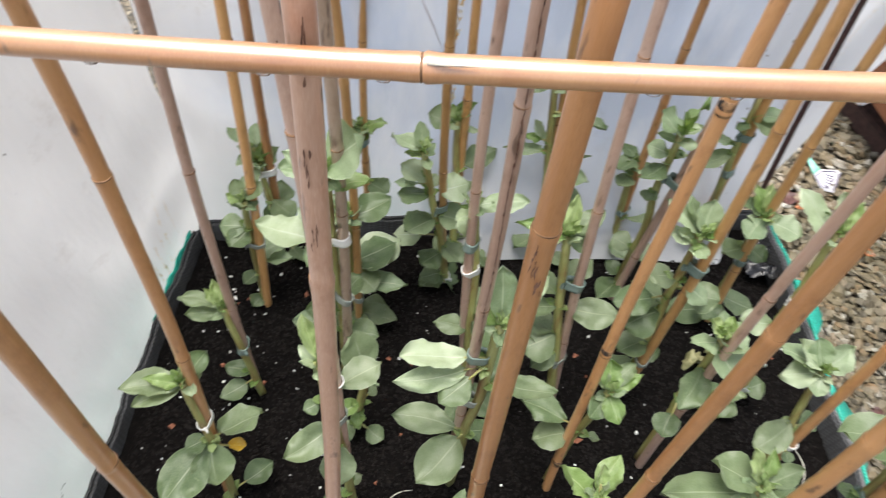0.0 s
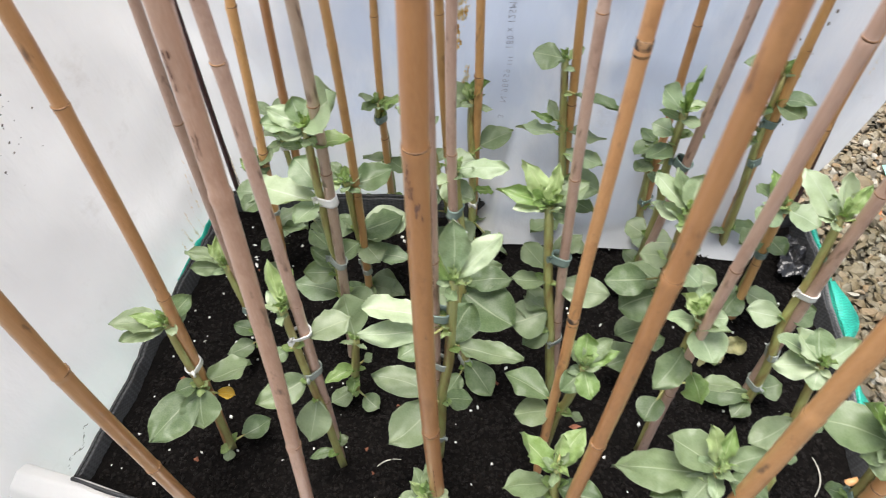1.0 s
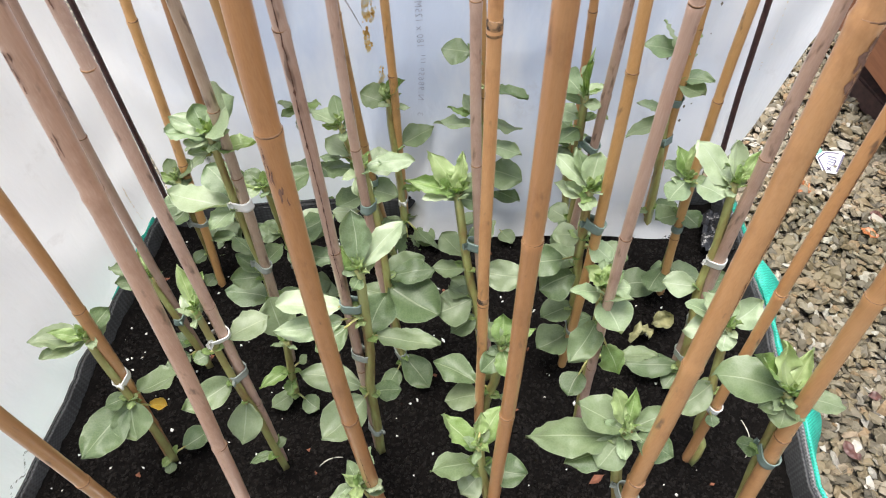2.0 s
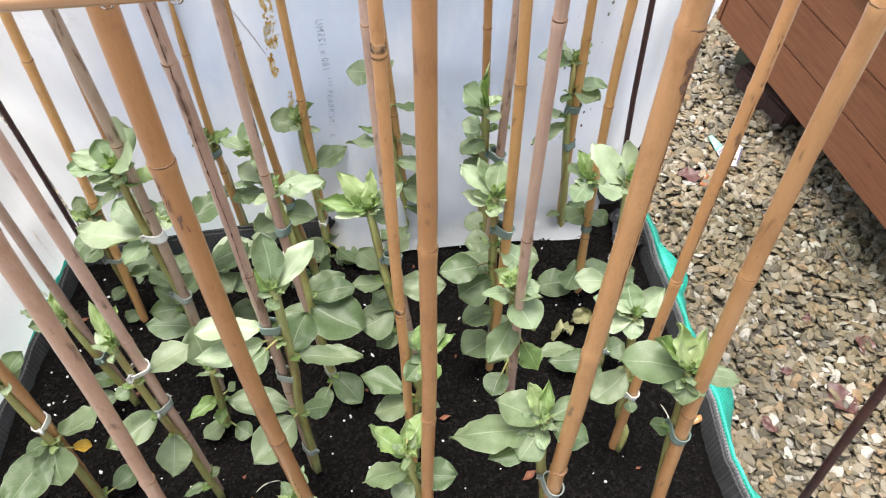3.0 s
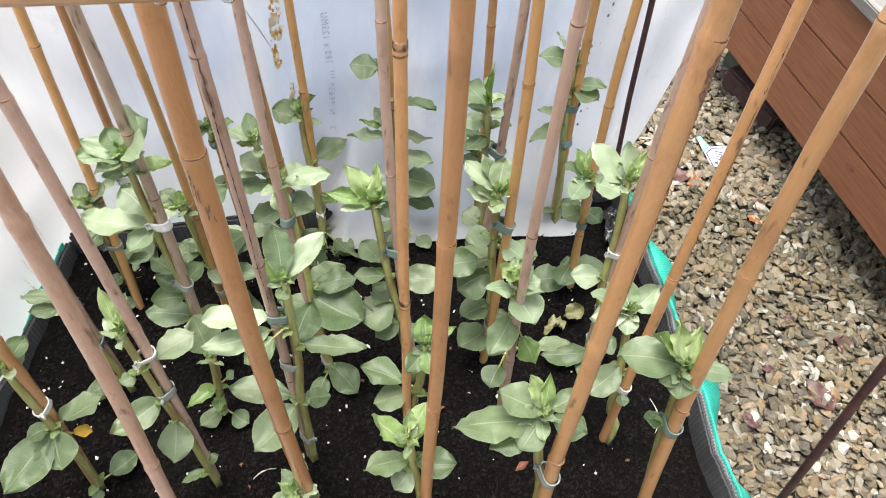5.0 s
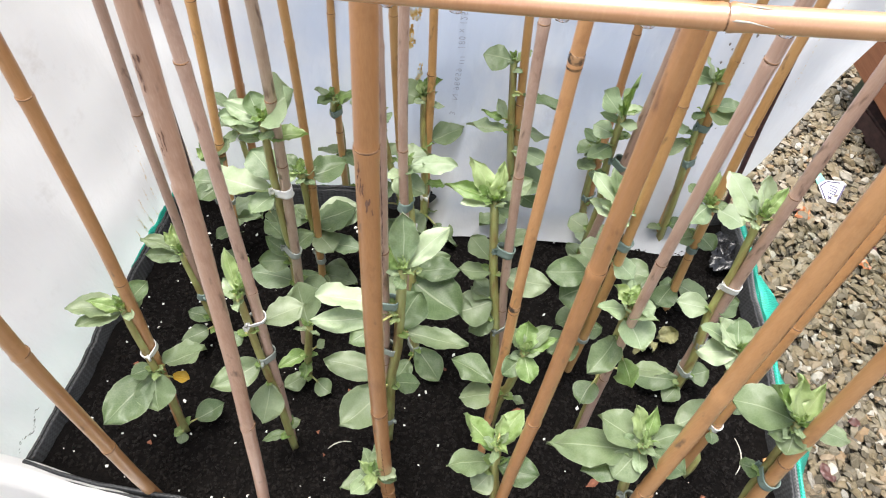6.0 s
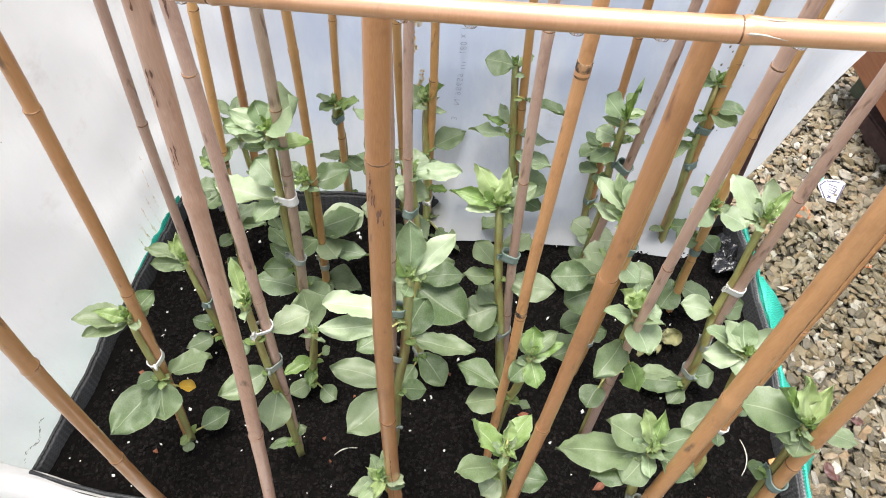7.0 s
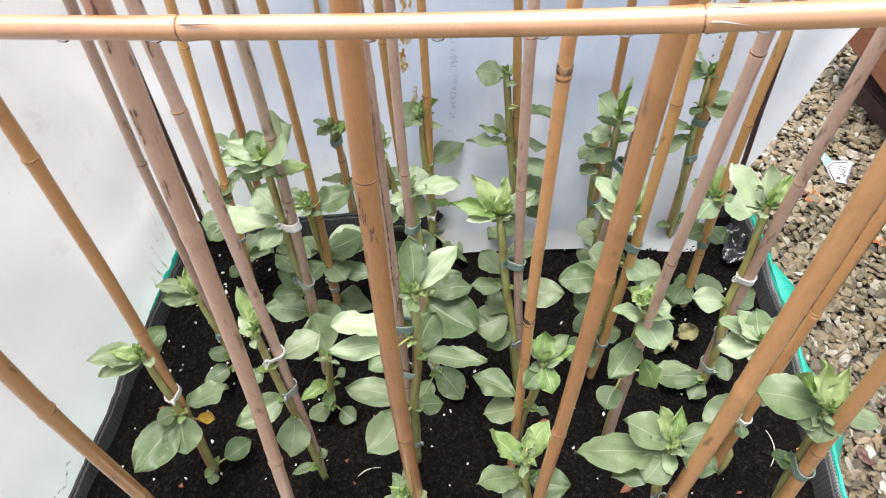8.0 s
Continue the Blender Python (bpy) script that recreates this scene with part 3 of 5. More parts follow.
# a line of faint upright print, seen from its back, so mirrored; what cannot be read is plain marks
def film_print(text, x, z0, height):
    """Mirrored writing that climbs the film from z0. height: of the capitals."""
    font = bpy.data.curves.new("print", "FONT")
    font.body = text
    font.size = height * 1.4
    font.resolution_u = 2
    font.space_character = 1.2
    ob = bpy.data.objects.new("print", font)
    scene.collection.objects.link(ob)
    me = bpy.data.meshes.new_from_object(ob.evaluated_get(bpy.context.evaluated_depsgraph_get()))
    bpy.data.objects.remove(ob)
    bpy.data.curves.remove(font)
    bm = bmesh.new()
    bm.from_mesh(me)
    bpy.data.meshes.remove(me)
    for v in bm.verts:
        px, pz = x + v.co.y - 0.015 * (z0 + v.co.x - 0.2), z0 + v.co.x
        v.co = Vector((px, back_skin(px, pz) - 0.003, pz))
    part("print_mark", bm, M_PRINT, back_sheet)


film_print("3", 0.406, 0.182, 0.0088)
film_print("N.98659", 0.406, 0.204, 0.0088)
film_print("180 x 125MU", 0.406, 0.288, 0.0095)
rng = random.Random(33)
z = 0.262
while z < 0.280:
    bm = bmesh.new()
    bm.faces.new([bm.verts.new((0.412 + du, back_skin(0.412 + du, z + dz) - 0.003, z + dz)) for du, dz in ((-0.003, 0), (0.003, 0), (0.003, 0.0012), (-0.003, 0.0012))])
    part("print_mark", bm, M_PRINT, back_sheet)
    z += rng.uniform(0.004, 0.007)
# a white scratch
bm = bmesh.new()
tube(bm, [Vector((q, back_skin(q, h) - 0.003, h)) for q, h in ((0.296, 0.44), (0.31, 0.405), (0.325, 0.37), (0.337, 0.335))], [0.0004, 0.0012, 0.0012, 0.0004], 5)
part("scratch", bm, M_LABEL, back_sheet, "white crease scratch")


def trail(skin, along, parent, x0, z0, z1, w, material, name, label):
    """A ragged run of small blots down a film. along: whether it runs on the back film (x) or the left one (y)."""
    bm = bmesh.new()
    dab = random.Random(int(x0 * 1000) + int(z0 * 100))
    for k in range(int(14 + 300 * (z1 - z0))):
        z = dab.uniform(z0, z1)
        c = x0 + 0.006 * noise.noise(Vector((z * 14, x0 * 9, 1))) + dab.gauss(0, 0.35 * w)
        s = dab.uniform(0.15, 0.6) * w * (0.7 + 0.8 * noise.noise(Vector((z * 30, x0, 3))))
        ring = []
        for n in range(8):
            a, r = n * math.pi / 4, s * dab.uniform(0.55, 1.25)
            q, h = c + r * math.cos(a), z + 2.2 * r * math.sin(a)
            lift = 0.003 + 0.00002 * k
            ring.append(bm.verts.new((q, skin(q, h) - lift, h) if along == "x" else (skin(q, h) + lift, q, h)))
        bm.faces.new(ring)
    part(name, bm, material, parent, label)


for x0, z0, z1, w in ((0.344, 0.30, 0.60, 0.0066), (0.352, 0.33, 0.47, 0.0035), (0.355, 0.24, 0.268, 0.005), (0.915, 0.2, 0.42, 0.0018), (0.47, 0.5, 0.6, 0.001)):
    trail(back_skin, "x", back_sheet, x0, z0, z1, w, M_STAIN, "algae_trail", "yellow-brown algae trail")
rng = random.Random(14)
for n in range(26):
    x, z = rng.gauss(0.79, 0.02), rng.uniform(0.08, 0.5)
    s = rng.uniform(0.0008, 0.0028)
    bm = bmesh.new()
    bm.faces.new([bm.verts.new((x + s * math.cos(k) * 0.7, back_skin(x, z) - 0.003, z + s * 1.4 * math.sin(k))) for k in (0, 1.1, 2.3, 3.4, 4.6, 5.5)])
    part("dirt_speck", bm, M_DIRT, back_sheet)


def left_skin(y, z):
    x = -0.036 - 0.03 * min(1.0, max(0.0, (0.5 - y) / 0.45)) - 0.012 * math.sin(3.3 * (0.535 - y)) - 0.05 * max(0, z) + 0.035 * max(0, 0.12 - y)
    q = Vector((y * 4, z * 3, 2.5))
    x += 0.016 * noise.noise(q) + 0.007 * noise.noise(q * 3.3) + 0.003 * noise.noise(Vector((y * 30, z * 8, 1)))
    return x + 0.012 * math.sin(34 * y + 6 * z) * max(0, y - 0.12)


def left_place(u, v):
    # from the rod at the back forward past the front of the bed
    y = 0.545 - 0.95 * u
    z = GROUND_Z + 0.02 + 1.30 * v
    return Vector((left_skin(y, z), y, z))


left_sheet = sheet("left_sheet", left_place, 140, 120, M_SHEET_WHITE)
tagged(left_sheet, "creased white polythene sheet beside the bed, lightly stained", "plastic sheet", kind="structure")
for y0, z0, z1, w in ((0.445, 0.03, 0.12, 0.003), (0.43, 0.0, 0.09, 0.002), (0.415, -0.02, 0.06, 0.003), (0.452, 0.09, 0.15, 0.002), (0.40, -0.03, 0.04, 0.004), (0.47, 0.02, 0.10, 0.003), (0.385, -0.05, 0.02, 0.002)):
    trail(left_skin, "y", left_sheet, y0, z0, z1, 0.65 * w, M_STAIN, "rust_streak", "rusty brown streak")
rng = random.Random(6)
for n in range(70):
    f = rng.random()
    y, z = 0.235 + 0.05 * f + rng.gauss(0, 0.016), 0.50 - 0.16 * f + rng.gauss(0, 0.03)
    s = rng.uniform(0.0005, 0.0021)
    bm = bmesh.new()
    bm.faces.new([bm.verts.new((left_skin(y, z) + 0.0035, y + s * math.cos(k) * rng.uniform(0.6, 1.3), z + s * math.sin(k) * rng.uniform(0.6, 1.3))) for k in (0, 1.1, 2.3, 3.4, 4.6, 5.5)])
    part("dirt_speck", bm, M_DIRT, left_sheet)

rng = random.Random(61)
for n in range(46):
    f = rng.random()
    y, z = 0.035 + 0.062 * f, -0.075 + 0.022 * f + 0.008 * math.sin(9 * f) + rng.gauss(0, 0.0018)
    s = rng.uniform(0.0004, 0.0016)
    bm = bmesh.new()
    bm.faces.new([bm.verts.new((left_skin(y, z) + 0.0035, y + s * 1.5 * math.cos(k), z + s * 0.7 * math.sin(k))) for k in (0, 1.1, 2.3, 3.4, 4.6, 5.5)])
    part("dirt_speck", bm, M_DIRT, left_sheet)


FLAP = [(0.0, 0.017, 0.004), (0.12, 0.013, 0.036), (0.2, 0.0, 0.046), (0.32, -0.022, 0.04), (0.45, -0.045, 0.01), (1.0, -0.17, -0.375)]


def front_place(u, v):
    """The flap climbs out of the bed, lies over its front rim and hangs down outside."""
    x = -0.062 + 0.5 * u
    for (v0, y0, z0), (v1, y1, z1) in zip(FLAP, FLAP[1:]):
        if v <= v1:
            g = (v - v0) / (v1 - v0)
            break
    y, z = y0 + (y1 - y0) * g, z0 + (z1 - z0) * g
    y -= 0.05 * max(0.0, x - 0.02) * (1 - v) + 0.012 * v * noise.noise(Vector((x * 12, v * 4, 7)))
    return Vector((x, y, z + 0.006 * noise.noise(Vector((x * 14, v * 2, 3))) * (1 - v)))


front_sheet = sheet("front_sheet", front_place, 60, 50, M_SHEET_WHITE)
tagged(front_sheet, "white polythene flap folded down over the bed front", "plastic sheet", kind="structure")

bm = bmesh.new()
rows = []
for i in range(15):
    row = []
    for j in range(15):
        x, y = 0.872 + 0.062 * i / 14, 0.575 + 0.075 * j / 14
        z = 0.022 + 0.022 * noise.noise(Vector((x * 60, y * 60, 1))) + 0.012 * noise.noise(Vector((x * 150, y * 150, 4)))
        row.append(bm.verts.new((x, y, z)))
    rows.append(row)
for i in range(14):
    for j in range(14):
        bm.faces.new((rows[i][j], rows[i + 1][j], rows[i + 1][j + 1], rows[i][j + 1]))
scrap = link_mesh("black_film", bm, M_BLACK_FILM)
tagged(scrap, "crumpled shiny black plastic film in the bed corner", "plastic film")
bm = bmesh.new()
rows = []
for i in range(10):
    row = []
    for j in range(7):
        u, v = i / 9, j / 6
        y = 0.565 - 0.11 * u + 0.006 * v
        x = 1.037 - 0.1863 * (y - 0.03) + (0.055 - 0.02 * u) * v * math.sin(math.pi * (0.15 + 0.8 * u))
        z = 0.042 - 0.03 * v * v + 0.006 * noise.noise(Vector((u * 5, v * 4, 2)))
        row.append(bm.verts.new((x, y, z)))
    rows.append(row)
for i in range(9):
    for j in range(6):
        bm.faces.new((rows[i][j], rows[i + 1][j], rows[i + 1][j + 1], rows[i][j + 1]))
part("net_flap", bm, M_NET, planter, "loose fold of green net")


# ---------------------------------------------------------------- canes
def cane_at(c, z):
    x, y, lx, ly, bx, by = c
    return Vector((x + lx * z + bx * z * (z - 0.7), y + ly * z + by * z * (z - 0.7), z))


def build_cane(spec, dia, nodes, material, node_material, top, seed):
    """A bamboo cane pushed into the soil: skin with swollen joints, a scar ring at each."""
    rng = random.Random(seed)
    cane = new("bamboo_cane")
    cane.location = cane_at(spec, 0.0)
    base = cane.location
    r = dia / 2
    zs = set(round(-0.06 + 0.04 * k, 4) for k in range(int((top + 0.06) / 0.04) + 1)) | {top}
    for n in nodes:
        zs |= {n - 0.016, n - 0.006, n, n + 0.005, n + 0.014}
    zs = sorted(z for z in zs if z <= top)
    pts, rad = [], []
    for z in zs:
        k = 1.0 - 0.10 * z
        for n in nodes:
            if abs(z - n) < 0.001:
                k *= 1.11
            elif -0.0075 < z - n < -0.004:
                k *= 1.035
            elif 0.004 < z - n < 0.0065:
                k *= 0.98
        pts.append(cane_at(spec, z) - base + Vector((0.0012 * noise.noise(Vector((z * 6, seed, 0))), 0.0012 * noise.noise(Vector((z * 6, seed, 9))), 0)))
        rad.append(r * k)
    bm = bmesh.new()
    tube(bm, pts, rad, 14)
    culm = part("culm", bm, material, cane)
    for n in nodes:
        bm = bmesh.new()
        p = cane_at(spec, n + 0.0018) - base
        up = (cane_at(spec, n + 0.01) - cane_at(spec, n)).normalized()
        half = 0.0065 if node_material is M_NODE_BLACK else 0.0007
        k = (1 - 0.1 * n)
        tube(bm, [p - up * half, p - up * half * 0.9, p + up * half * 0.9, p + up * half], [r * k * 0.98, r * k * 1.075, r * k * 1.075, r * k * 0.98], 14)
        part("joint", bm, node_material, cane, "brown scar ring")
    return cane, culm


def add_crack(cane, culm, spec, dia, z0, z1, phi, w, seed, name="crack", label="dark lengthwise crack", material=None):
    """A dark split or bruise that follows the skin of a cane."""
    bm = bmesh.new()
    rows = []
    steps = max(9, int((z1 - z0) / 0.004))
    for i in range(steps + 1):
        f = i / steps
        z = z0 + (z1 - z0) * f
        a = radians(phi) + 0.12 * noise.noise(Vector((z * 140, seed, 8))) + 0.25 * noise.noise(Vector((z * 15, seed, 0)))
        half = w * math.sin(math.pi * (0.04 + 0.92 * f)) ** 0.4 * max(0.12, 0.6 + 1.5 * noise.noise(Vector((z * 190, seed, 3))))
        r = dia / 2 * (1 - 0.1 * z) + 0.0005
        c = cane_at(spec, z) - cane.location
        rows.append([bm.verts.new(c + Vector((math.cos(a + e) * r, math.sin(a + e) * r, 0))) for e in (-half / r, 0, half / r)])
    for r0, r1 in zip(rows, rows[1:]):
        for k in range(2):
            bm.faces.new((r0[k], r0[k + 1], r1[k + 1], r1[k]))
    part(name, bm, material or M_SPLIT, culm, label)


# name: foot x, y, lean x, y, bow x, y; thickness; joints; skin
CANES = {}
CANES["A"] = ((0.1731, 0.0188, 0.0042, 0.0418, -0.0026, 0.0535), 0.015, "t", (0.199, 0.422, 0.661, 0.921,))
CANES["B"] = ((0.1594, 0.1161, -0.0123, 0.0983, -0.0540, -0.0509), 0.013, "t", (0.084, 0.324, 0.563, 0.790,))
CANES["C"] = ((0.1566, 0.2584, -0.0240, 0.0897, 0.0442, 0.0279), 0.0112, "g", (0.197, 0.424, 0.626, 0.874,))
CANES["D"] = ((0.3174, 0.0309, 0.0038, 0.1310, -0.0272, -0.0447), 0.0145, "p", (0.251, 0.594, 0.831,))
CANES["E"] = ((0.3153, 0.1342, -0.0555, 0.1080, -0.0440, 0.0249), 0.0115, "g", (0.161, 0.349, 0.612, 0.867,))
CANES["F"] = ((0.1314, 0.3874, -0.0217, 0.1545, -0.0389, -0.0072), 0.0125, "y", (0.236, 0.439, 0.647, 0.911,))
CANES["G"] = ((0.1201, 0.5095, -0.0232, 0.1048, 0.0193, -0.0092), 0.013, "b", (0.037, 0.235, 0.456, 0.705,))
CANES["H"] = ((0.2793, 0.2815, -0.0277, 0.0955, -0.0425, -0.0646), 0.0125, "s", (0.102, 0.356, 0.446, 0.708, 0.951,))
CANES["I"] = ((0.2744, 0.3777, -0.0526, 0.0845, -0.0544, -0.0496), 0.011, "y", (-0.020, 0.221, 0.444, 0.738,))
CANES["J"] = ((0.2502, 0.5662, -0.0088, 0.0844, 0.0731, 0.0252), 0.0112, "y", (0.139, 0.349, 0.581, 0.813,))
CANES["K"] = ((0.4698, 0.0839, -0.0473, 0.0824, 0.0257, 0.0672), 0.0163, "b", (0.072, 0.302, 0.645, 0.888,))
CANES["KB"] = ((0.4352, 0.1780, -0.0278, 0.0655, -0.0276, 0.0191), 0.011, "g", (0.213, 0.425, 0.646, 0.885,))
CANES["KC"] = ((0.3858, 0.4899, -0.0527, 0.0023, 0.0678, 0.0333), 0.0112, "y", (0.253, 0.454, 0.655, 0.919,))
CANES["L"] = ((0.4401, 0.3091, -0.0626, 0.0961, 0.0771, 0.0090), 0.011, "g", (0.201, 0.400, 0.625, 0.880,))
CANES["M"] = ((0.3914, 0.5618, -0.0423, 0.1079, 0.0088, -0.0651), 0.0125, "y", (0.071, 0.275, 0.547, 0.784,))
CANES["N"] = ((0.5303, 0.5851, -0.0843, 0.0829, 0.0061, -0.0095), 0.0125, "y", (0.250, 0.479, 0.732,))
CANES["O"] = ((0.5700, 0.3116, -0.0789, 0.1335, 0.0731, 0.0671), 0.0115, "g", (0.156, 0.390, 0.565, 0.820,))
CANES["P"] = ((0.5712, 0.1877, -0.0349, 0.1153, 0.0142, -0.0408), 0.0114, "t", (0.076, 0.332, 0.632, 0.895,))
CANES["Q"] = ((0.5973, 0.0714, -0.0097, 0.1072, -0.0159, -0.0328), 0.0135, "b", (0.140, 0.348, 0.577, 0.838,))
CANES["R"] = ((0.6572, 0.6104, -0.0482, 0.0495, 0.0425, -0.0104), 0.012, "t", (0.044, 0.302, 0.389, 0.615, 0.859,))
CANES["S"] = ((0.6579, 0.5021, 0.0013, 0.0424, -0.0190, 0.0024), 0.012, "g", (0.112, 0.359, 0.639, 0.869,))
CANES["T"] = ((0.6712, 0.3405, -0.0263, 0.1136, -0.0482, 0.0676), 0.0125, "y", (0.263, 0.502, 0.720,))
CANES["U"] = ((0.6996, 0.2416, -0.0414, 0.0468, 0.0428, -0.0047), 0.011, "g", (0.187, 0.426, 0.658, 0.901,))
CANES["V"] = ((0.7858, 0.6217, -0.0424, 0.0528, 0.0370, -0.0174), 0.013, "y", (0.107, 0.372, 0.616, 0.896,))
CANES["W"] = ((0.8124, 0.4931, -0.0351, 0.0984, 0.0879, -0.0150), 0.0125, "y", (0.121, 0.358, 0.599, 0.869,))
CANES["Y"] = ((0.7389, 0.0817, -0.0257, 0.1177, 0.0433, 0.0567), 0.016, "t", (0.258, 0.460, 0.731,))
CANES["Z"] = ((0.8496, 0.2374, -0.0049, 0.1434, 0.0224, -0.0090), 0.0125, "t", (0.128, 0.339, 0.572, 0.871,))
CANES["AA"] = ((0.8848, 0.1221, -0.0673, 0.1330, 0.0688, -0.0390), 0.0155, "t", (0.058, 0.280, 0.490, 0.718, 0.945,))
CANES["BB"] = ((0.8324, 0.3662, -0.0195, 0.0997, 0.0405, -0.0336), 0.0142, "g", (0.034, 0.234, 0.396, 0.667,))
# splits and bruises: cane, from, to, facing, half width
CRACKS = [("KB", 0.374, 0.952, -75, 0.0006), ("Z", 0.539, 0.622, -80, 0.0009), ("Z", 0.363, 0.528, -60, 0.0006), ("Y", 0.437, 0.802, -45, 0.0005), ("Y", 0.692, 0.713, -60, 0.0028),
          ("K", 0.586, 0.616, -85, 0.0017), ("K", 0.611, 0.629, -110, 0.001), ("K", 0.040, 0.233, -80, 0.0004), ("D", 0.674, 0.704, -80, 0.0013), ("D", 0.733, 0.755, -60, 0.0012),
          ("D", 0.624, 0.644, -95, 0.001), ("E", 0.658, 0.666, -80, 0.0013)]
SKIN = {"t": M_CANE, "b": M_CANE_BROWN, "y": M_CANE_YELLOW, "g": M_CANE_GREY, "s": M_CANE_SPECK, "p": M_CANE_PINK}
CANE_LABEL = {"b": "stout brown bamboo cane pushed upright into the compost", "t": "tan bamboo cane pushed upright into the compost", "y": "slim yellow-brown bamboo cane standing in the bed",
              "g": "weathered mauve-grey bamboo cane standing in the bed", "s": "grey dark-speckled bamboo cane standing in the bed", "p": "stout pinkish-brown bamboo cane with dark bruises standing in the bed"}
for n, (key, (spec, dia, skin, nodes)) in enumerate(CANES.items()):
    rng = random.Random(n)
    cane, culm = build_cane(spec, dia, nodes, SKIN[skin], M_NODE_BLACK if key == "P" else M_NODE, 0.98 + 0.1 * rng.random(), n)
    tagged(cane, CANE_LABEL[skin], "bamboo cane", "canes in the bed")
    for k2, z0, z1, phi, w in CRACKS:
        if k2 != key:
            continue
        if w < 0.00095:
            add_crack(cane, culm, spec, dia, z0, z1, phi, w, n)
            continue
        # a bruise: a patch of ragged brown scuffs
        for q in range(4):
            za = z0 + (z1 - z0) * rng.random()
            add_crack(cane, culm, spec, dia, za, za + rng.uniform(0.004, 0.018), phi + rng.gauss(0, 9), rng.uniform(0.3, 0.8) * w, n + q * 5, "scuff", "brown scuff", M_SCUFF)

# the level cane tied along the front row, bowed a little
def bar_at(x):
    return Vector((x, 0.080 + 0.0881 * x, 0.7459 + 0.010 * x + 0.078 * x * x))


BAR_X0, BAR_X1 = -0.16, 1.08
BAR_JOINTS = (-0.10, 0.134, 0.371, 0.596, 0.83, 1.03)
bar = new("crossbar_cane")
bar.location = bar_at(BAR_X0)
tagged(bar, "tan bamboo cane lashed level across the front canes, wet", "bamboo cane")
bar_xs = sorted({round(BAR_X0 + (BAR_X1 - BAR_X0) * k / 60, 4) for k in range(61)} | {round(j + e, 4) for j in BAR_JOINTS for e in (-0.012, -0.004, -0.0015, 0.0, 0.0025, 0.009)})
bar_pts, bar_rad = [], []
for x in bar_xs:
    r = 0.0055 + 0.0002 * noise.noise(Vector((x * 9, 3, 1)))
    for j in BAR_JOINTS:
        e = round(x - j, 4)
        r *= {-0.012: 1.0, -0.004: 1.06, -0.0015: 0.97, 0.0: 1.13, 0.0025: 1.07, 0.009: 1.0}.get(e, 1.0)
    bar_pts.append(bar_at(x) - bar.location)
    bar_rad.append(r)
bm = bmesh.new()
tube(bm, bar_pts, bar_rad, 20)
bar_culm = part("culm", bm, M_CANE_WET, bar)
for x in (0.10, 0.245, 0.31, 0.355, 0.455, 0.485, 0.53, 0.565, 0.62, 0.675, 0.80):
    bm = bmesh.new()
    bmesh.ops.create_icosphere(bm, subdivisions=2, radius=0.0021, matrix=Matrix.Translation(bar_at(x) - bar.location - Vector((0, 0, 0.0063))) @ Matrix.Diagonal((1.6, 1, 0.85, 1)))
    part("water_drop", bm, M_WATER, bar, "hanging rain drop")
for j in BAR_JOINTS:
    bm = bmesh.new()
    tube(bm, [bar_at(j + e) - bar.location for e in (-0.0026, -0.0018, -0.001)], [0.0053, 0.00575, 0.0053], 18)
    part("joint", bm, M_NODE, bar, "brown scar ring")
    # torn fibres standing off the joint
    rng = random.Random(int(j * 1000) + 500)
    for q in range(2):
        bm = bmesh.new()
        a0 = rng.uniform(0.2, 2.6)
        base = bar_at(j) - bar.location + Vector((0, -math.cos(a0) * 0.0057, math.sin(a0) * 0.0057))
        tube(bm, [base, base + Vector((rng.uniform(0.004, 0.012), -0.0006, 0.0012)), base + Vector((rng.uniform(0.013, 0.02), -0.0002, rng.uniform(0.0, 0.003)))], [0.0006, 0.0005, 0.0001], 4)
        part("fibre", bm, M_FIBRE, bar_culm, "pale torn fibre")

# corner rods that hold the sheets
for spec, r, label in (((-0.003, 0.509, -0.02, 0.062, -0.005, -0.007), 0.0042, "thin dark metal rod at the bed corner"),
                       ((0.896, 0.709, -0.06, 0.111, 0.051, -0.044), 0.0046, "thin dark metal rod at the bed corner"),
                       ((1.048, 0.122, -0.089, 0.135, 0.0, 0.0), 0.0048, "dark red-brown metal rod beside the bed")):
    rod = new("metal_rod")
    rod.location = (spec[0], spec[1], 0)
    bm = bmesh.new()
    tube(bm, [cane_at(spec, z) - rod.location for z in (GROUND_Z - 0.1, -0.2, 0.0, 0.2, 0.4, 0.6, 0.8, 1.0)], r, 10)
    part("shaft", bm, M_ROD, rod)
    tagged(rod, label, "metal rod", "corner rods")


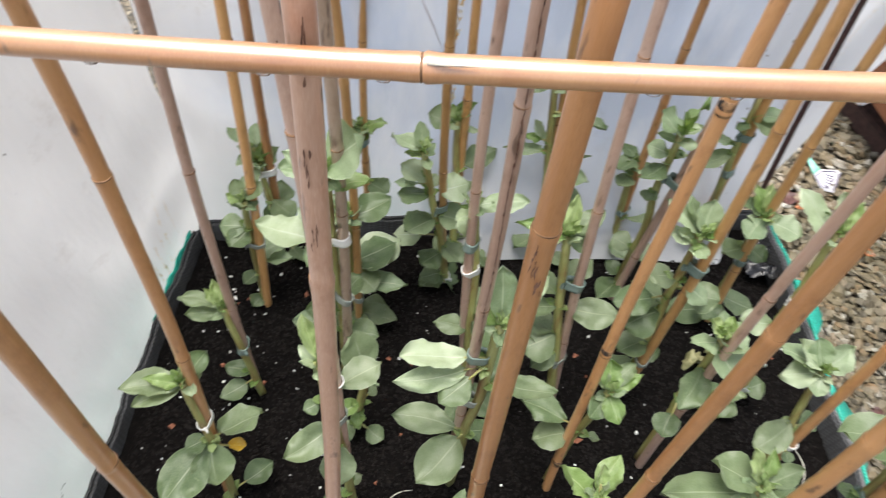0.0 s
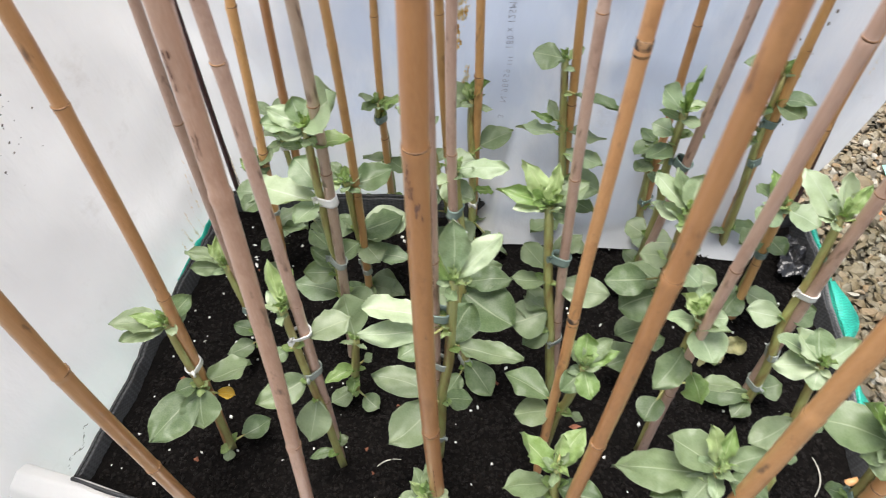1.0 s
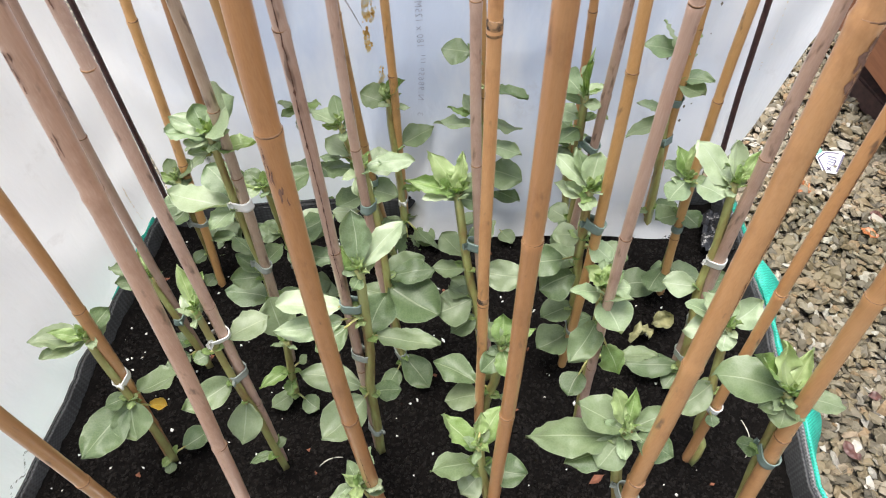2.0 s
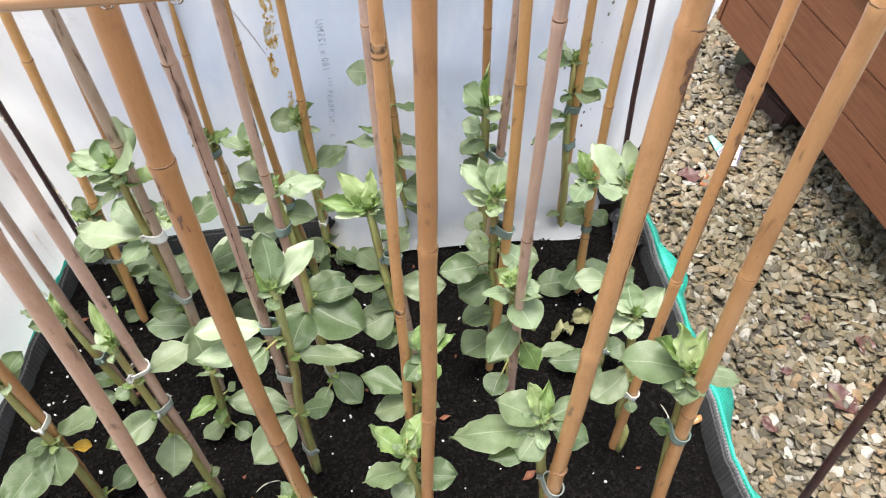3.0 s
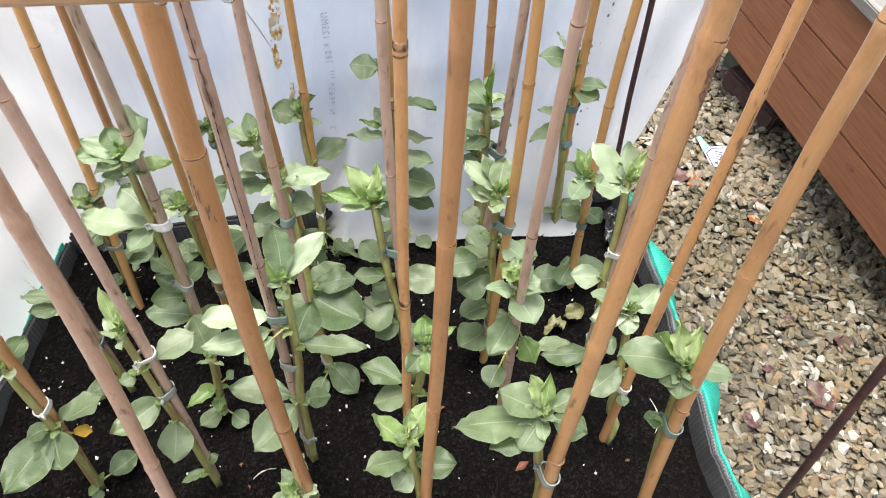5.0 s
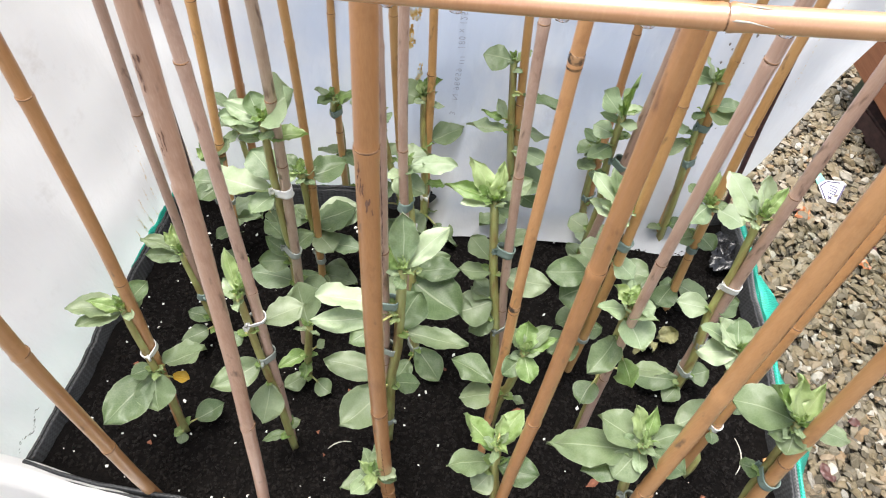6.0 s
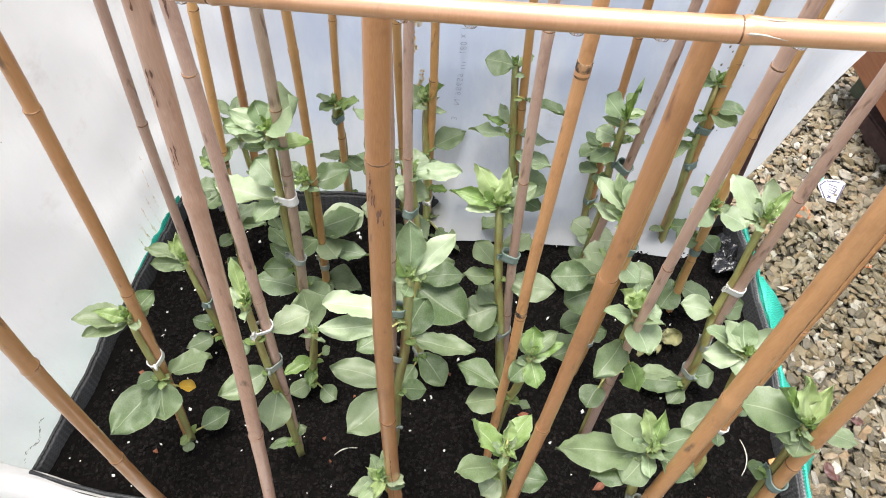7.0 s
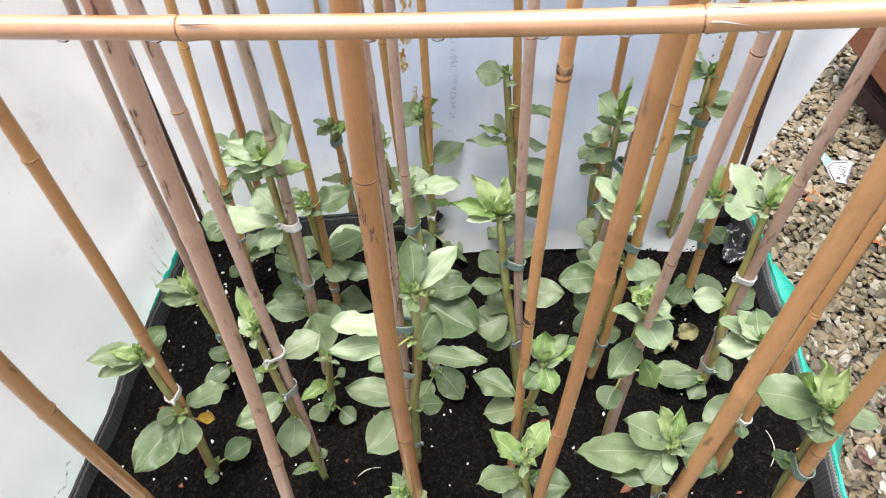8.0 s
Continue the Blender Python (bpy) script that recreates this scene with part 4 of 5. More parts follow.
# ---------------------------------------------------------------- bean plants
def leaf_mesh(bm, root, azim, length, width, tilt, droop, roll, seed, wavy=0.06, cup=0.15, rough_edge=0.03, sharp=0.0):
    """One oval leaflet from root, heading azim (degrees), rising by tilt, drooping to its tip. sharp: how far it narrows to a point."""
    rng = random.Random(seed)
    uvl = bm.loops.layers.uv.get("leaf") or bm.loops.layers.uv.new("leaf")
    NU, NV = 14, 8
    a, t = radians(azim), radians(tilt)
    ahead = Vector((math.cos(a) * math.cos(t), math.sin(a) * math.cos(t), math.sin(t)))
    side = Vector((-math.sin(a), math.cos(a), 0))
    up = ahead.cross(side)
    side = side * math.cos(radians(roll)) + up * math.sin(radians(roll))
    up = ahead.cross(side)
    if up.z < 0:
        up = -up
    rows = []
    full = rng.uniform(0.95, 1.4) - 0.25 * sharp
    bend = rng.uniform(-0.22, 0.22)
    point = rng.uniform(0.02, 0.05)
    fold = cup * rng.uniform(-0.35, 1.3)
    twist = rng.uniform(-0.5, 0.5)
    for i in range(NU + 1):
        f = i / NU
        # a broad oval with uneven edges, a blunt end and a small point
        wob = [1 + 0.16 * noise.noise(Vector((f * 2.6, seed * 2.3, e))) + rough_edge * noise.noise(Vector((f * 10.0, seed * 1.3, e + 3))) for e in (0.0, 7.0)]
        g = min(1.0, f / (1 - point))
        w = width * 0.54 * (math.sin(math.pi * min(1.0, g ** full * 0.985 + 0.005)) ** (0.56 + 0.35 * sharp * f))
        if f > 1 - point:
            w = width * 0.03 * (1 - f) / point
        row = []
        for j in range(NV + 1):
            s = 2 * j / NV - 1
            ripple = wavy * length * (noise.noise(Vector((f * 3.2 + seed * 1.7, s * 1.6, seed * 0.37))) * (0.3 + abs(s))
                                      + 0.7 * noise.noise(Vector((f * 9.0, s * 2.2, seed * 0.71))) * s * s)
            lift = fold * width * (abs(s) ** 1.3) * 0.5 + ripple - droop * length * f * f + twist * s * w * f * f
            row.append(bm.verts.new(root + ahead * (f * length) + side * (s * w * wob[s > 0] + bend * length * f * (1 - f)) + up * lift))
        rows.append(row)
    for i in range(NU):
        for j in range(NV):
            fc = bm.faces.new((rows[i][j], rows[i + 1][j], rows[i + 1][j + 1], rows[i][j + 1]))
            for lp, (uu, vv) in zip(fc.loops, ((i, j), (i + 1, j), (i + 1, j + 1), (i, j + 1))):
                lp[uvl].uv = (uu / NU, vv / NV)


def leaf_part(parent, root, azim, length, width, tilt, droop, roll, seed, material, label=""):
    bm = bmesh.new()
    young = material is M_LEAF_YOUNG
    leaf_mesh(bm, root, azim, length, width * (0.88 if young else 1.04), tilt, droop, roll, seed, *((0.20, 0.6, 0.16, 1.0) if young else (0.11, 0.30, 0.05, 0.3)))
    ob = part("leaf", bm, material, parent, label)
    return ob


def stem_points(foot, tip, seed, spec, dia):
    """Points from the soil to the growing tip, a little crooked."""
    pts = []
    for k in range(13):
        f = k / 12
        p = Vector((foot[0], foot[1], -0.012)).lerp(Vector(tip), f)
        sway = 0.002 * math.sin(math.pi * f)
        if spec:
            # the stem leans on its cane and leaves it in its upper half
            axis = cane_at(spec, max(0.0, p.z))
            d = Vector((p.x - axis.x, p.y - axis.y, 0))
            near = dia / 2 * (1 - 0.1 * max(0.0, p.z)) + 0.003
            far = near + 0.0008 + 0.06 * (max(0.0, f - 0.45) / 0.55) ** 2
            if d.length < 1e-4:
                d = Vector((0, -1, 0))
            d.length = min(max(d.length, near), far)
            p = Vector((axis.x + d.x, axis.y + d.y, p.z))
        pts.append(p + Vector((sway * noise.noise(Vector((f * 3, seed, 3))), sway * noise.noise(Vector((f * 3, seed, 8))), 0)))
    return pts


def stem_at(pts, z):
    for a, b in zip(pts, pts[1:]):
        if a.z <= z <= b.z:
            return a.lerp(b, (z - a.z) / max(1e-6, b.z - a.z))
    return pts[-1] if z > pts[-1].z else pts[0]


def build_plant(foot, tip, top, leaves, seed, spec=None, dia=0.0):
    """A bean plant. leaves: height, heading, reach, length, width, tilt, tone; top: number and size of the young leaves at the tip."""
    plant = new("bean_plant")
    base = Vector((foot[0], foot[1], 0))
    plant.location = base
    height = tip[2]
    rng = random.Random(seed)
    pts = [p - base for p in stem_points(foot, tip, seed, spec, dia)]
    bm = bmesh.new()
    tube(bm, pts, [0.0066 - 0.0016 * k / 12 for k in range(13)], 4)
    part("stem", bm, M_STEM, plant)
    for n, (z, azim, reach, length, width, tilt, tone) in enumerate(leaves):
        node = stem_at(pts, min(z, height))
        a = radians(azim)
        root = node + Vector((math.cos(a) * reach, math.sin(a) * reach, reach * math.tan(radians(tilt)) + max(0, z - height)))
        if reach > 0.004:
            bm = bmesh.new()
            tube(bm, [node, node.lerp(root, 0.5) + Vector((0, 0, 0.002)), root.lerp(node, -0.1)], [0.0018, 0.0015, 0.0011], 5)
            part("leaf_stalk", bm, M_STEM, plant)
        droop = rng.uniform(0.0, 0.14)
        if z < height * 0.97:
            # the small bract that clasps the stem under each leaf
            bm = bmesh.new()
            leaf_mesh(bm, node + Vector((0, 0, -0.004)), azim + rng.uniform(-50, 50), rng.uniform(0.012, 0.019), rng.uniform(0.008, 0.012), rng.uniform(35, 65), 0.3, 0, seed * 17 + n, 0.15, 0.5)
            part("stipule", bm, M_LEAF_YOUNG, plant)
        leaf_part(plant, root, azim, length, width, tilt + 18 * droop, droop, rng.uniform(-22, 22), seed * 31 + n,
                  (M_LEAF, M_LEAF_YOUNG, M_LEAF_YELLOW, M_LEAF_PALE_LIT)[tone], ("", "", "yellowing leaf", "leaf coloured pale for sky glare")[tone])
    crown = pts[-1]
    for n in range(max(9, top[0])):
        # outer leaves spread, inner ones stand half folded round the tip
        f = (n + 0.5) / max(9, top[0])
        size = top[1] * (1.0 - 0.5 * f) * rng.uniform(0.85, 1.12)
        azim = n * 137.5 + seed * 50 + rng.uniform(-15, 15)
        rise = 26 + 54 * f + rng.uniform(-12, 12)
        lift = Vector((0, 0, -0.014 + 0.02 * f))
        leaf_part(plant, crown + lift, azim, size, size * rng.uniform(0.38, 0.54), rise,
                  rng.uniform(0.05, 0.25) * (1 - f), rng.uniform(-30, 30), seed * 53 + n, M_LEAF_PALE_LIT if f < 0.45 else M_LEAF_YOUNG)
    return plant


def build_ring(spec, dia, z, off, material, tilt_seed):
    """A plastic clip: a snug collar round cane and stem, with a catch."""
    rng = random.Random(tilt_seed)
    ring = new("plant_clip")
    ring.location = cane_at(spec, z)
    rc, rs = dia / 2 * (1 - 0.1 * z) + 0.0006, 0.0052
    stem = Vector((off[0], off[1], 0))
    mid = stem * 0.5
    a0 = math.atan2(off[1], off[0])
    tilt = Euler((rng.uniform(-0.22, 0.22), rng.uniform(-0.22, 0.22), 0)).to_matrix()
    bm = bmesh.new()
    SEG = 28
    tall = rng.uniform(0.0054, 0.0068)
    loops = []
    for k in range(SEG):
        a = 2 * math.pi * k / SEG
        d = Vector((math.cos(a), math.sin(a), 0))
        foot, rr = (Vector(), rc) if rc >= d.dot(stem) + rs else (stem, rs)
        loops.append([bm.verts.new(tilt @ (foot + d * (rr + o) + Vector((0, 0, h)))) for o, h in ((0, -tall), (0.0013, -tall), (0.0010, -tall * 0.6), (0.0010, tall * 0.6), (0.0014, tall), (0, tall))])
    for k in range(SEG):
        a, b = loops[k], loops[(k + 1) % SEG]
        for i in range(6):
            bm.faces.new((a[i], a[(i + 1) % 6], b[(i + 1) % 6], b[i]))
    bmesh.ops.recalc_face_normals(bm, faces=bm.faces)
    part("band", bm, material, ring)
    bm = bmesh.new()
    e = stem + Vector((math.cos(a0 + 0.7), math.sin(a0 + 0.7), 0)) * (rs + 0.0025)
    box(bm, (-0.003, -0.0014, -0.0042), (0.003, 0.0014, 0.0042), 0.0006, Matrix.Translation(e) @ pose(0, 0, 0, 0, 0, math.degrees(a0 + 0.7)))
    part("catch", bm, material, ring)
    return ring


PLANTS = {}
PLANTS["B"] = ((0.180, 0.101), (0.156, 0.146, 0.282), (4, 0.030), [
    (0.279, 198, 0.003, 0.055, 0.025, 8, 0), (0.276, 215, 0.003, 0.047, 0.019, 0, 0), (0.280, 190, 0.003, 0.035, 0.015, 25, 1), (0.282, 60, 0.010, 0.028, 0.020, 25, 0), (0.168, 37, 0.011, 0.051, 0.039, 5, 0), (0.151, 12, 0.015, 0.020, 0.015, -10, 2), (0.167, 293, 0.003, 0.046, 0.043, -30, 0), (0.162, 246, 0.003, 0.078, 0.044, -8, 0), (0.171, 221, 0.003, 0.025, 0.022, 5, 0), (0.008, 284, 0.008, 0.016, 0.015, 0, 0), (0.008, 46, 0.019, 0.041, 0.028, 10, 0)])
PLANTS["C"] = ((0.171, 0.241), (0.140, 0.269, 0.202), (3, 0.024), [
    (0.202, 176, 0.003, 0.051, 0.020, 10, 0), (0.196, 196, 0.003, 0.042, 0.019, 0, 0), (0.202, 126, 0.003, 0.034, 0.018, 45, 1), (0.202, 154, 0.003, 0.030, 0.015, 35, 1), (0.058, 181, 0.003, 0.035, 0.023, 5, 0), (0.039, 222, 0.013, 0.039, 0.026, 0, 0)])
PLANTS["E"] = ((0.328, 0.115), (0.290, 0.162, 0.351), (3, 0.026), [
    (0.351, 125, 0.003, 0.044, 0.016, 40, 1), (0.351, 80, 0.003, 0.035, 0.013, 50, 1), (0.294, 41, 0.013, 0.048, 0.030, 8, 0), (0.287, 220, 0.009, 0.016, 0.015, 0, 0), (0.231, 226, 0.003, 0.057, 0.030, 0, 0), (0.191, 272, 0.003, 0.050, 0.034, -35, 0), (0.049, 211, 0.003, 0.033, 0.015, 0, 0), (0.062, 45, 0.003, 0.016, 0.014, 15, 0)])
PLANTS["F"] = ((0.121, 0.400), (0.122, 0.412, 0.219), (6, 0.028), [
    (0.219, 130, 0.003, 0.027, 0.019, 40, 0), (0.219, 45, 0.003, 0.032, 0.025, 40, 0), (0.219, 175, 0.003, 0.020, 0.019, 10, 1), (0.215, 12, 0.003, 0.016, 0.015, 10, 0), (0.169, 191, 0.003, 0.035, 0.033, 0, 3), (0.165, 240, 0.003, 0.033, 0.031, -10, 0), (0.092, 11, 0.003, 0.051, 0.023, 5, 3), (0.094, 40, 0.003, 0.054, 0.035, 20, 3), (0.061, 231, 0.003, 0.024, 0.022, -5, 0), (0.009, 245, 0.003, 0.023, 0.021, 0, 0)])
PLANTS["G"] = ((0.131, 0.490), (0.100, 0.522, 0.163), (7, 0.054), [
    (0.188, 151, 0.005, 0.051, 0.024, 5, 3), (0.188, 102, 0.004, 0.038, 0.018, 20, 3), (0.159, 158, 0.004, 0.035, 0.033, -10, 3), (0.004, 180, 0.004, 0.041, 0.043, 5, 3), (0.004, 214, 0.004, 0.035, 0.022, 5, 3), (0.004, 212, 0.003, 0.027, 0.028, 5, 3), (0.004, 255, 0.006, 0.059, 0.034, -10, 3), (0.004, 4, 0.004, 0.039, 0.040, -5, 3), (0.067, 93, 0.007, 0.046, 0.041, 17, 0),
    (0.015, 235, 0.003, 0.048, 0.045, 5, 3), (0.008, 239, 0.020, 0.027, 0.025, 0, 3), (0.008, 322, 0.026, 0.031, 0.029, 0, 0)])
PLANTS["G"][3].extend([
    (0.027, 133, 0.006, 0.040, 0.031, 14, 0), (0.097, 327, 0.007, 0.047, 0.035, 5, 0)])
PLANTS["H"] = ((0.270, 0.302), (0.261, 0.325, 0.419), (6, 0.034), [
    (0.416, 189, 0.003, 0.042, 0.024, 12, 3), (0.419, 172, 0.003, 0.042, 0.019, 15, 3), (0.419, 136, 0.003, 0.029, 0.021, 40, 3), (0.419, 11, 0.003, 0.057, 0.054, 55, 3), (0.413, 200, 0.003, 0.025, 0.022, 0, 3), (0.395, 17, 0.003, 0.043, 0.027, 10, 1), (0.395, 203, 0.003, 0.025, 0.019, 5, 3), (0.309, 175, 0.003, 0.085, 0.038, 0, 3), (0.327, 146, 0.003, 0.043, 0.034, 20, 3), (0.307, 240, 0.003, 0.036, 0.027, -5, 3), (0.196, 61, 0.003, 0.036, 0.033, 10, 0), (0.222, 97, 0.017, 0.022, 0.020, 15, 0), (0.187, 161, 0.003, 0.040, 0.019, 10, 0), (0.176, 197, 0.003, 0.041, 0.028, 0, 0), (0.133, 356, 0.003, 0.045, 0.036, 0, 0),
    (0.132, 184, 0.003, 0.061, 0.038, 5, 3), (0.216, 147, 0.003, 0.044, 0.024, 5, 0)])
PLANTS["I"] = ((0.267, 0.399), (0.258, 0.397, 0.251), (6, 0.028), [
    (0.251, 158, 0.003, 0.031, 0.020, 20, 0), (0.251, 176, 0.003, 0.031, 0.021, 5, 1), (0.250, 202, 0.003, 0.024, 0.023, -5, 3), (0.251, 110, 0.003, 0.016, 0.013, 50, 1), (0.240, 37, 0.011, 0.051, 0.035, 10, 0), (0.141, 35, 0.003, 0.063, 0.050, 10, 0), (0.146, 172, 0.003, 0.036, 0.033, 0, 0), (0.107, 350, 0.003, 0.038, 0.035, 0, 0), (0.022, 15, 0.003, 0.041, 0.039, 5, 0), (0.016, 219, 0.003, 0.039, 0.036, -5, 0),
    (0.134, 41, 0.003, 0.073, 0.056, 8, 3), (0.124, 328, 0.003, 0.041, 0.039, -5, 0), (0.108, 360, 0.003, 0.072, 0.028, 0, 3), (0.143, 155, 0.003, 0.026, 0.024, 10, 0), (0.024, 280, 0.003, 0.039, 0.033, -5, 0), (0.024, 353, 0.003, 0.058, 0.033, 5, 0)])
PLANTS["J"] = ((0.249, 0.576), (0.240, 0.579, 0.215), (6, 0.028), [
    (0.215, 187, 0.003, 0.026, 0.025, 20, 0), (0.215, 230, 0.003, 0.024, 0.022, 0, 0), (0.215, 10, 0.003, 0.034, 0.030, 20, 1), (0.188, 41, 0.003, 0.028, 0.026, 50, 1), (0.089, 336, 0.003, 0.039, 0.037, 0, 0), (0.085, 193, 0.003, 0.038, 0.036, 5, 0), (0.008, 226, 0.018, 0.044, 0.041, 0, 0), (0.008, 336, 0.017, 0.022, 0.021, 5, 0)])
PLANTS["K"] = ((0.469, 0.097), (0.449, 0.086, 0.139), (7, 0.047), [
    (0.139, 161, 0.002, 0.018, 0.014, 20, 0), (0.139, 219, 0.004, 0.039, 0.019, -5, 0), (0.131, 356, 0.003, 0.024, 0.013, 5, 0), (0.153, 88, 0.002, 0.018, 0.013, 30, 0)])
PLANTS["KB"] = ((0.448, 0.160), (0.445, 0.206, 0.398), (4, 0.030), [
    (0.393, 150, 0.003, 0.028, 0.025, 45, 1), (0.398, 110, 0.003, 0.053, 0.025, 62, 3), (0.398, 47, 0.003, 0.056, 0.020, 35, 3), (0.293, 74, 0.003, 0.044, 0.034, 20, 0), (0.293, 5, 0.009, 0.066, 0.029, 0, 0), (0.338, 189, 0.023, 0.063, 0.029, 5, 3), (0.325, 200, 0.022, 0.070, 0.023, 0, 3), (0.329, 225, 0.022, 0.038, 0.028, -10, 0), (0.180, 180, 0.011, 0.073, 0.031, 5, 0), (0.173, 234, 0.010, 0.067, 0.045, -10, 0), (0.172, 18, 0.003, 0.032, 0.030, 0, 0)])
PLANTS["XA"] = ((0.301, 0.228), (0.317, 0.236, 0.155), (2, 0.022), [
    (0.155, 125, 0.003, 0.056, 0.042, 52, 0), (0.075, 223, 0.003, 0.044, 0.024, 0, 1), (0.053, 276, 0.003, 0.022, 0.021, -15, 1), (0.008, 335, 0.019, 0.027, 0.025, 0, 0), (0.072, 53, 0.013, 0.016, 0.014, 20, 0), (0.008, 229, 0.003, 0.036, 0.029, 0, 0)])
PLANTS["L"] = ((0.452, 0.291), (0.408, 0.353, 0.368), (4, 0.030), [
    (0.368, 12, 0.003, 0.054, 0.023, 8, 3), (0.318, 136, 0.003, 0.029, 0.023, 40, 3), (0.195, 20, 0.003, 0.060, 0.030, 5, 0), (0.179, 341, 0.003, 0.074, 0.061, -8, 0), (0.028, 322, 0.003, 0.059, 0.038, -18, 0), (0.158, 178, 0.003, 0.043, 0.028, 5, 0), (0.009, 251, 0.015, 0.043, 0.024, 0, 0),
    (0.189, 41, 0.003, 0.053, 0.040, 10, 0)])
PLANTS["KC"] = ((0.397, 0.470), (0.338, 0.482, 0.290), (6, 0.030), [
    (0.290, 167, 0.003, 0.042, 0.032, 10, 3), (0.290, 114, 0.003, 0.033, 0.022, 55, 3), (0.286, 188, 0.003, 0.021, 0.019, 0, 1), (0.290, 68, 0.003, 0.016, 0.015, 60, 1), (0.235, 164, 0.003, 0.041, 0.033, 20, 3), (0.231, 187, 0.014, 0.032, 0.021, 5, 3), (0.225, 158, 0.007, 0.016, 0.015, 60, 1), (0.224, 76, 0.003, 0.019, 0.018, 20, 3), (0.215, 27, 0.012, 0.041, 0.038, 5, 3), (0.171, 359, 0.003, 0.043, 0.040, -5, 0), (0.122, 189, 0.027, 0.040, 0.037, 0, 3), (0.101, 328, 0.003, 0.043, 0.035, -5, 0), (0.080, 227, 0.003, 0.036, 0.034, 0, 0), (0.011, 217, 0.003, 0.042, 0.039, 0, 0),
    (0.213, 189, 0.003, 0.041, 0.038, 5, 0), (0.162, 219, 0.003, 0.047, 0.044, 0, 0), (0.023, 206, 0.003, 0.035, 0.033, 0, 0)])
PLANTS["M"] = ((0.394, 0.540), (0.373, 0.596, 0.235), (6, 0.030), [
    (0.227, 173, 0.003, 0.042, 0.036, 10, 0), (0.235, 28, 0.003, 0.033, 0.030, 50, 1), (0.235, 141, 0.003, 0.021, 0.019, 40, 1), (0.235, 75, 0.003, 0.024, 0.017, 70, 1), (0.154, 35, 0.014, 0.054, 0.036, 15, 0), (0.152, 314, 0.015, 0.020, 0.019, -20, 0), (0.077, 14, 0.003, 0.034, 0.021, 0, 1), (0.009, 52, 0.003, 0.039, 0.036, 15, 0), (0.009, 215, 0.003, 0.034, 0.032, 0, 0), (0.009, 323, 0.030, 0.058, 0.026, 5, 0), (0.009, 292, 0.030, 0.081, 0.052, -12, 0),
    (0.009, 323, 0.030, 0.041, 0.032, 0, 0), (0.009, 248, 0.003, 0.052, 0.033, 0, 0)])
PLANTS["O"] = ((0.566, 0.290), (0.511, 0.355, 0.342), (4, 0.036), [
    (0.342, 151, 0.003, 0.051, 0.025, 45, 1), (0.342, 89, 0.003, 0.042, 0.018, 55, 1), (0.342, 185, 0.003, 0.056, 0.021, 15, 1), (0.340, 201, 0.003, 0.036, 0.023, 10, 3), (0.336, 6, 0.003, 0.023, 0.021, -10, 3), (0.340, 40, 0.003, 0.047, 0.024, 20, 0), (0.247, 145, 0.003, 0.039, 0.036, 15, 0), (0.228, 189, 0.003, 0.041, 0.025, 5, 0), (0.228, 2, 0.013, 0.060, 0.035, 0, 0), (0.164, 177, 0.003, 0.048, 0.037, 5, 0), (0.173, 149, 0.003, 0.038, 0.027, 10, 0), (0.144, 224, 0.003, 0.039, 0.027, -10, 0), (0.265, 46, 0.003, 0.044, 0.029, 20, 0),
    (0.177, 212, 0.003, 0.047, 0.044, -5, 0), (0.177, 163, 0.003, 0.033, 0.028, 5, 0)])
PLANTS["P"] = ((0.572, 0.210), (0.583, 0.225, 0.257), (3, 0.024), [
    (0.255, 98, 0.003, 0.032, 0.029, 35, 1), (0.257, 31, 0.003, 0.037, 0.022, 20, 1), (0.251, 294, 0.003, 0.031, 0.029, -10, 1), (0.247, 238, 0.003, 0.032, 0.023, 0, 0), (0.257, 51, 0.003, 0.037, 0.017, 35, 0), (0.257, 149, 0.003, 0.029, 0.019, 35, 0), (0.154, 166, 0.019, 0.057, 0.032, 8, 0), (0.145, 198, 0.013, 0.041, 0.038, -5, 0), (0.146, 349, 0.012, 0.017, 0.015, -5, 0)])
PLANTS["Q"] = ((0.602, 0.092), (0.574, 0.115, 0.256), (4, 0.026), [
    (0.244, 153, 0.003, 0.048, 0.027, 25, 1), (0.248, 67, 0.003, 0.045, 0.028, 25, 1), (0.210, 198, 0.003, 0.050, 0.033, 0, 0), (0.204, 0, 0.003, 0.046, 0.031, 0, 0), (0.187, 234, 0.003, 0.029, 0.026, -10, 0), (0.256, 94, 0.008, 0.022, 0.017, 45, 1)])
PLANTS["S"] = ((0.657, 0.523), (0.637, 0.522, 0.352), (6, 0.028), [
    (0.350, 157, 0.003, 0.036, 0.034, 35, 3), (0.352, 17, 0.003, 0.023, 0.022, 20, 3), (0.352, 266, 0.003, 0.085, 0.013, 70, 1), (0.314, 168, 0.003, 0.029, 0.027, 10, 3), (0.313, 2, 0.003, 0.029, 0.016, 10, 1), (0.299, 217, 0.003, 0.035, 0.033, -10, 0), (0.249, 237, 0.003, 0.024, 0.022, 0, 0), (0.118, 154, 0.003, 0.034, 0.032, 5, 0), (0.104, 10, 0.003, 0.035, 0.033, 5, 0), (0.046, 145, 0.003, 0.028, 0.026, 5, 0),
    (0.031, 230, 0.003, 0.049, 0.035, 0, 0)])
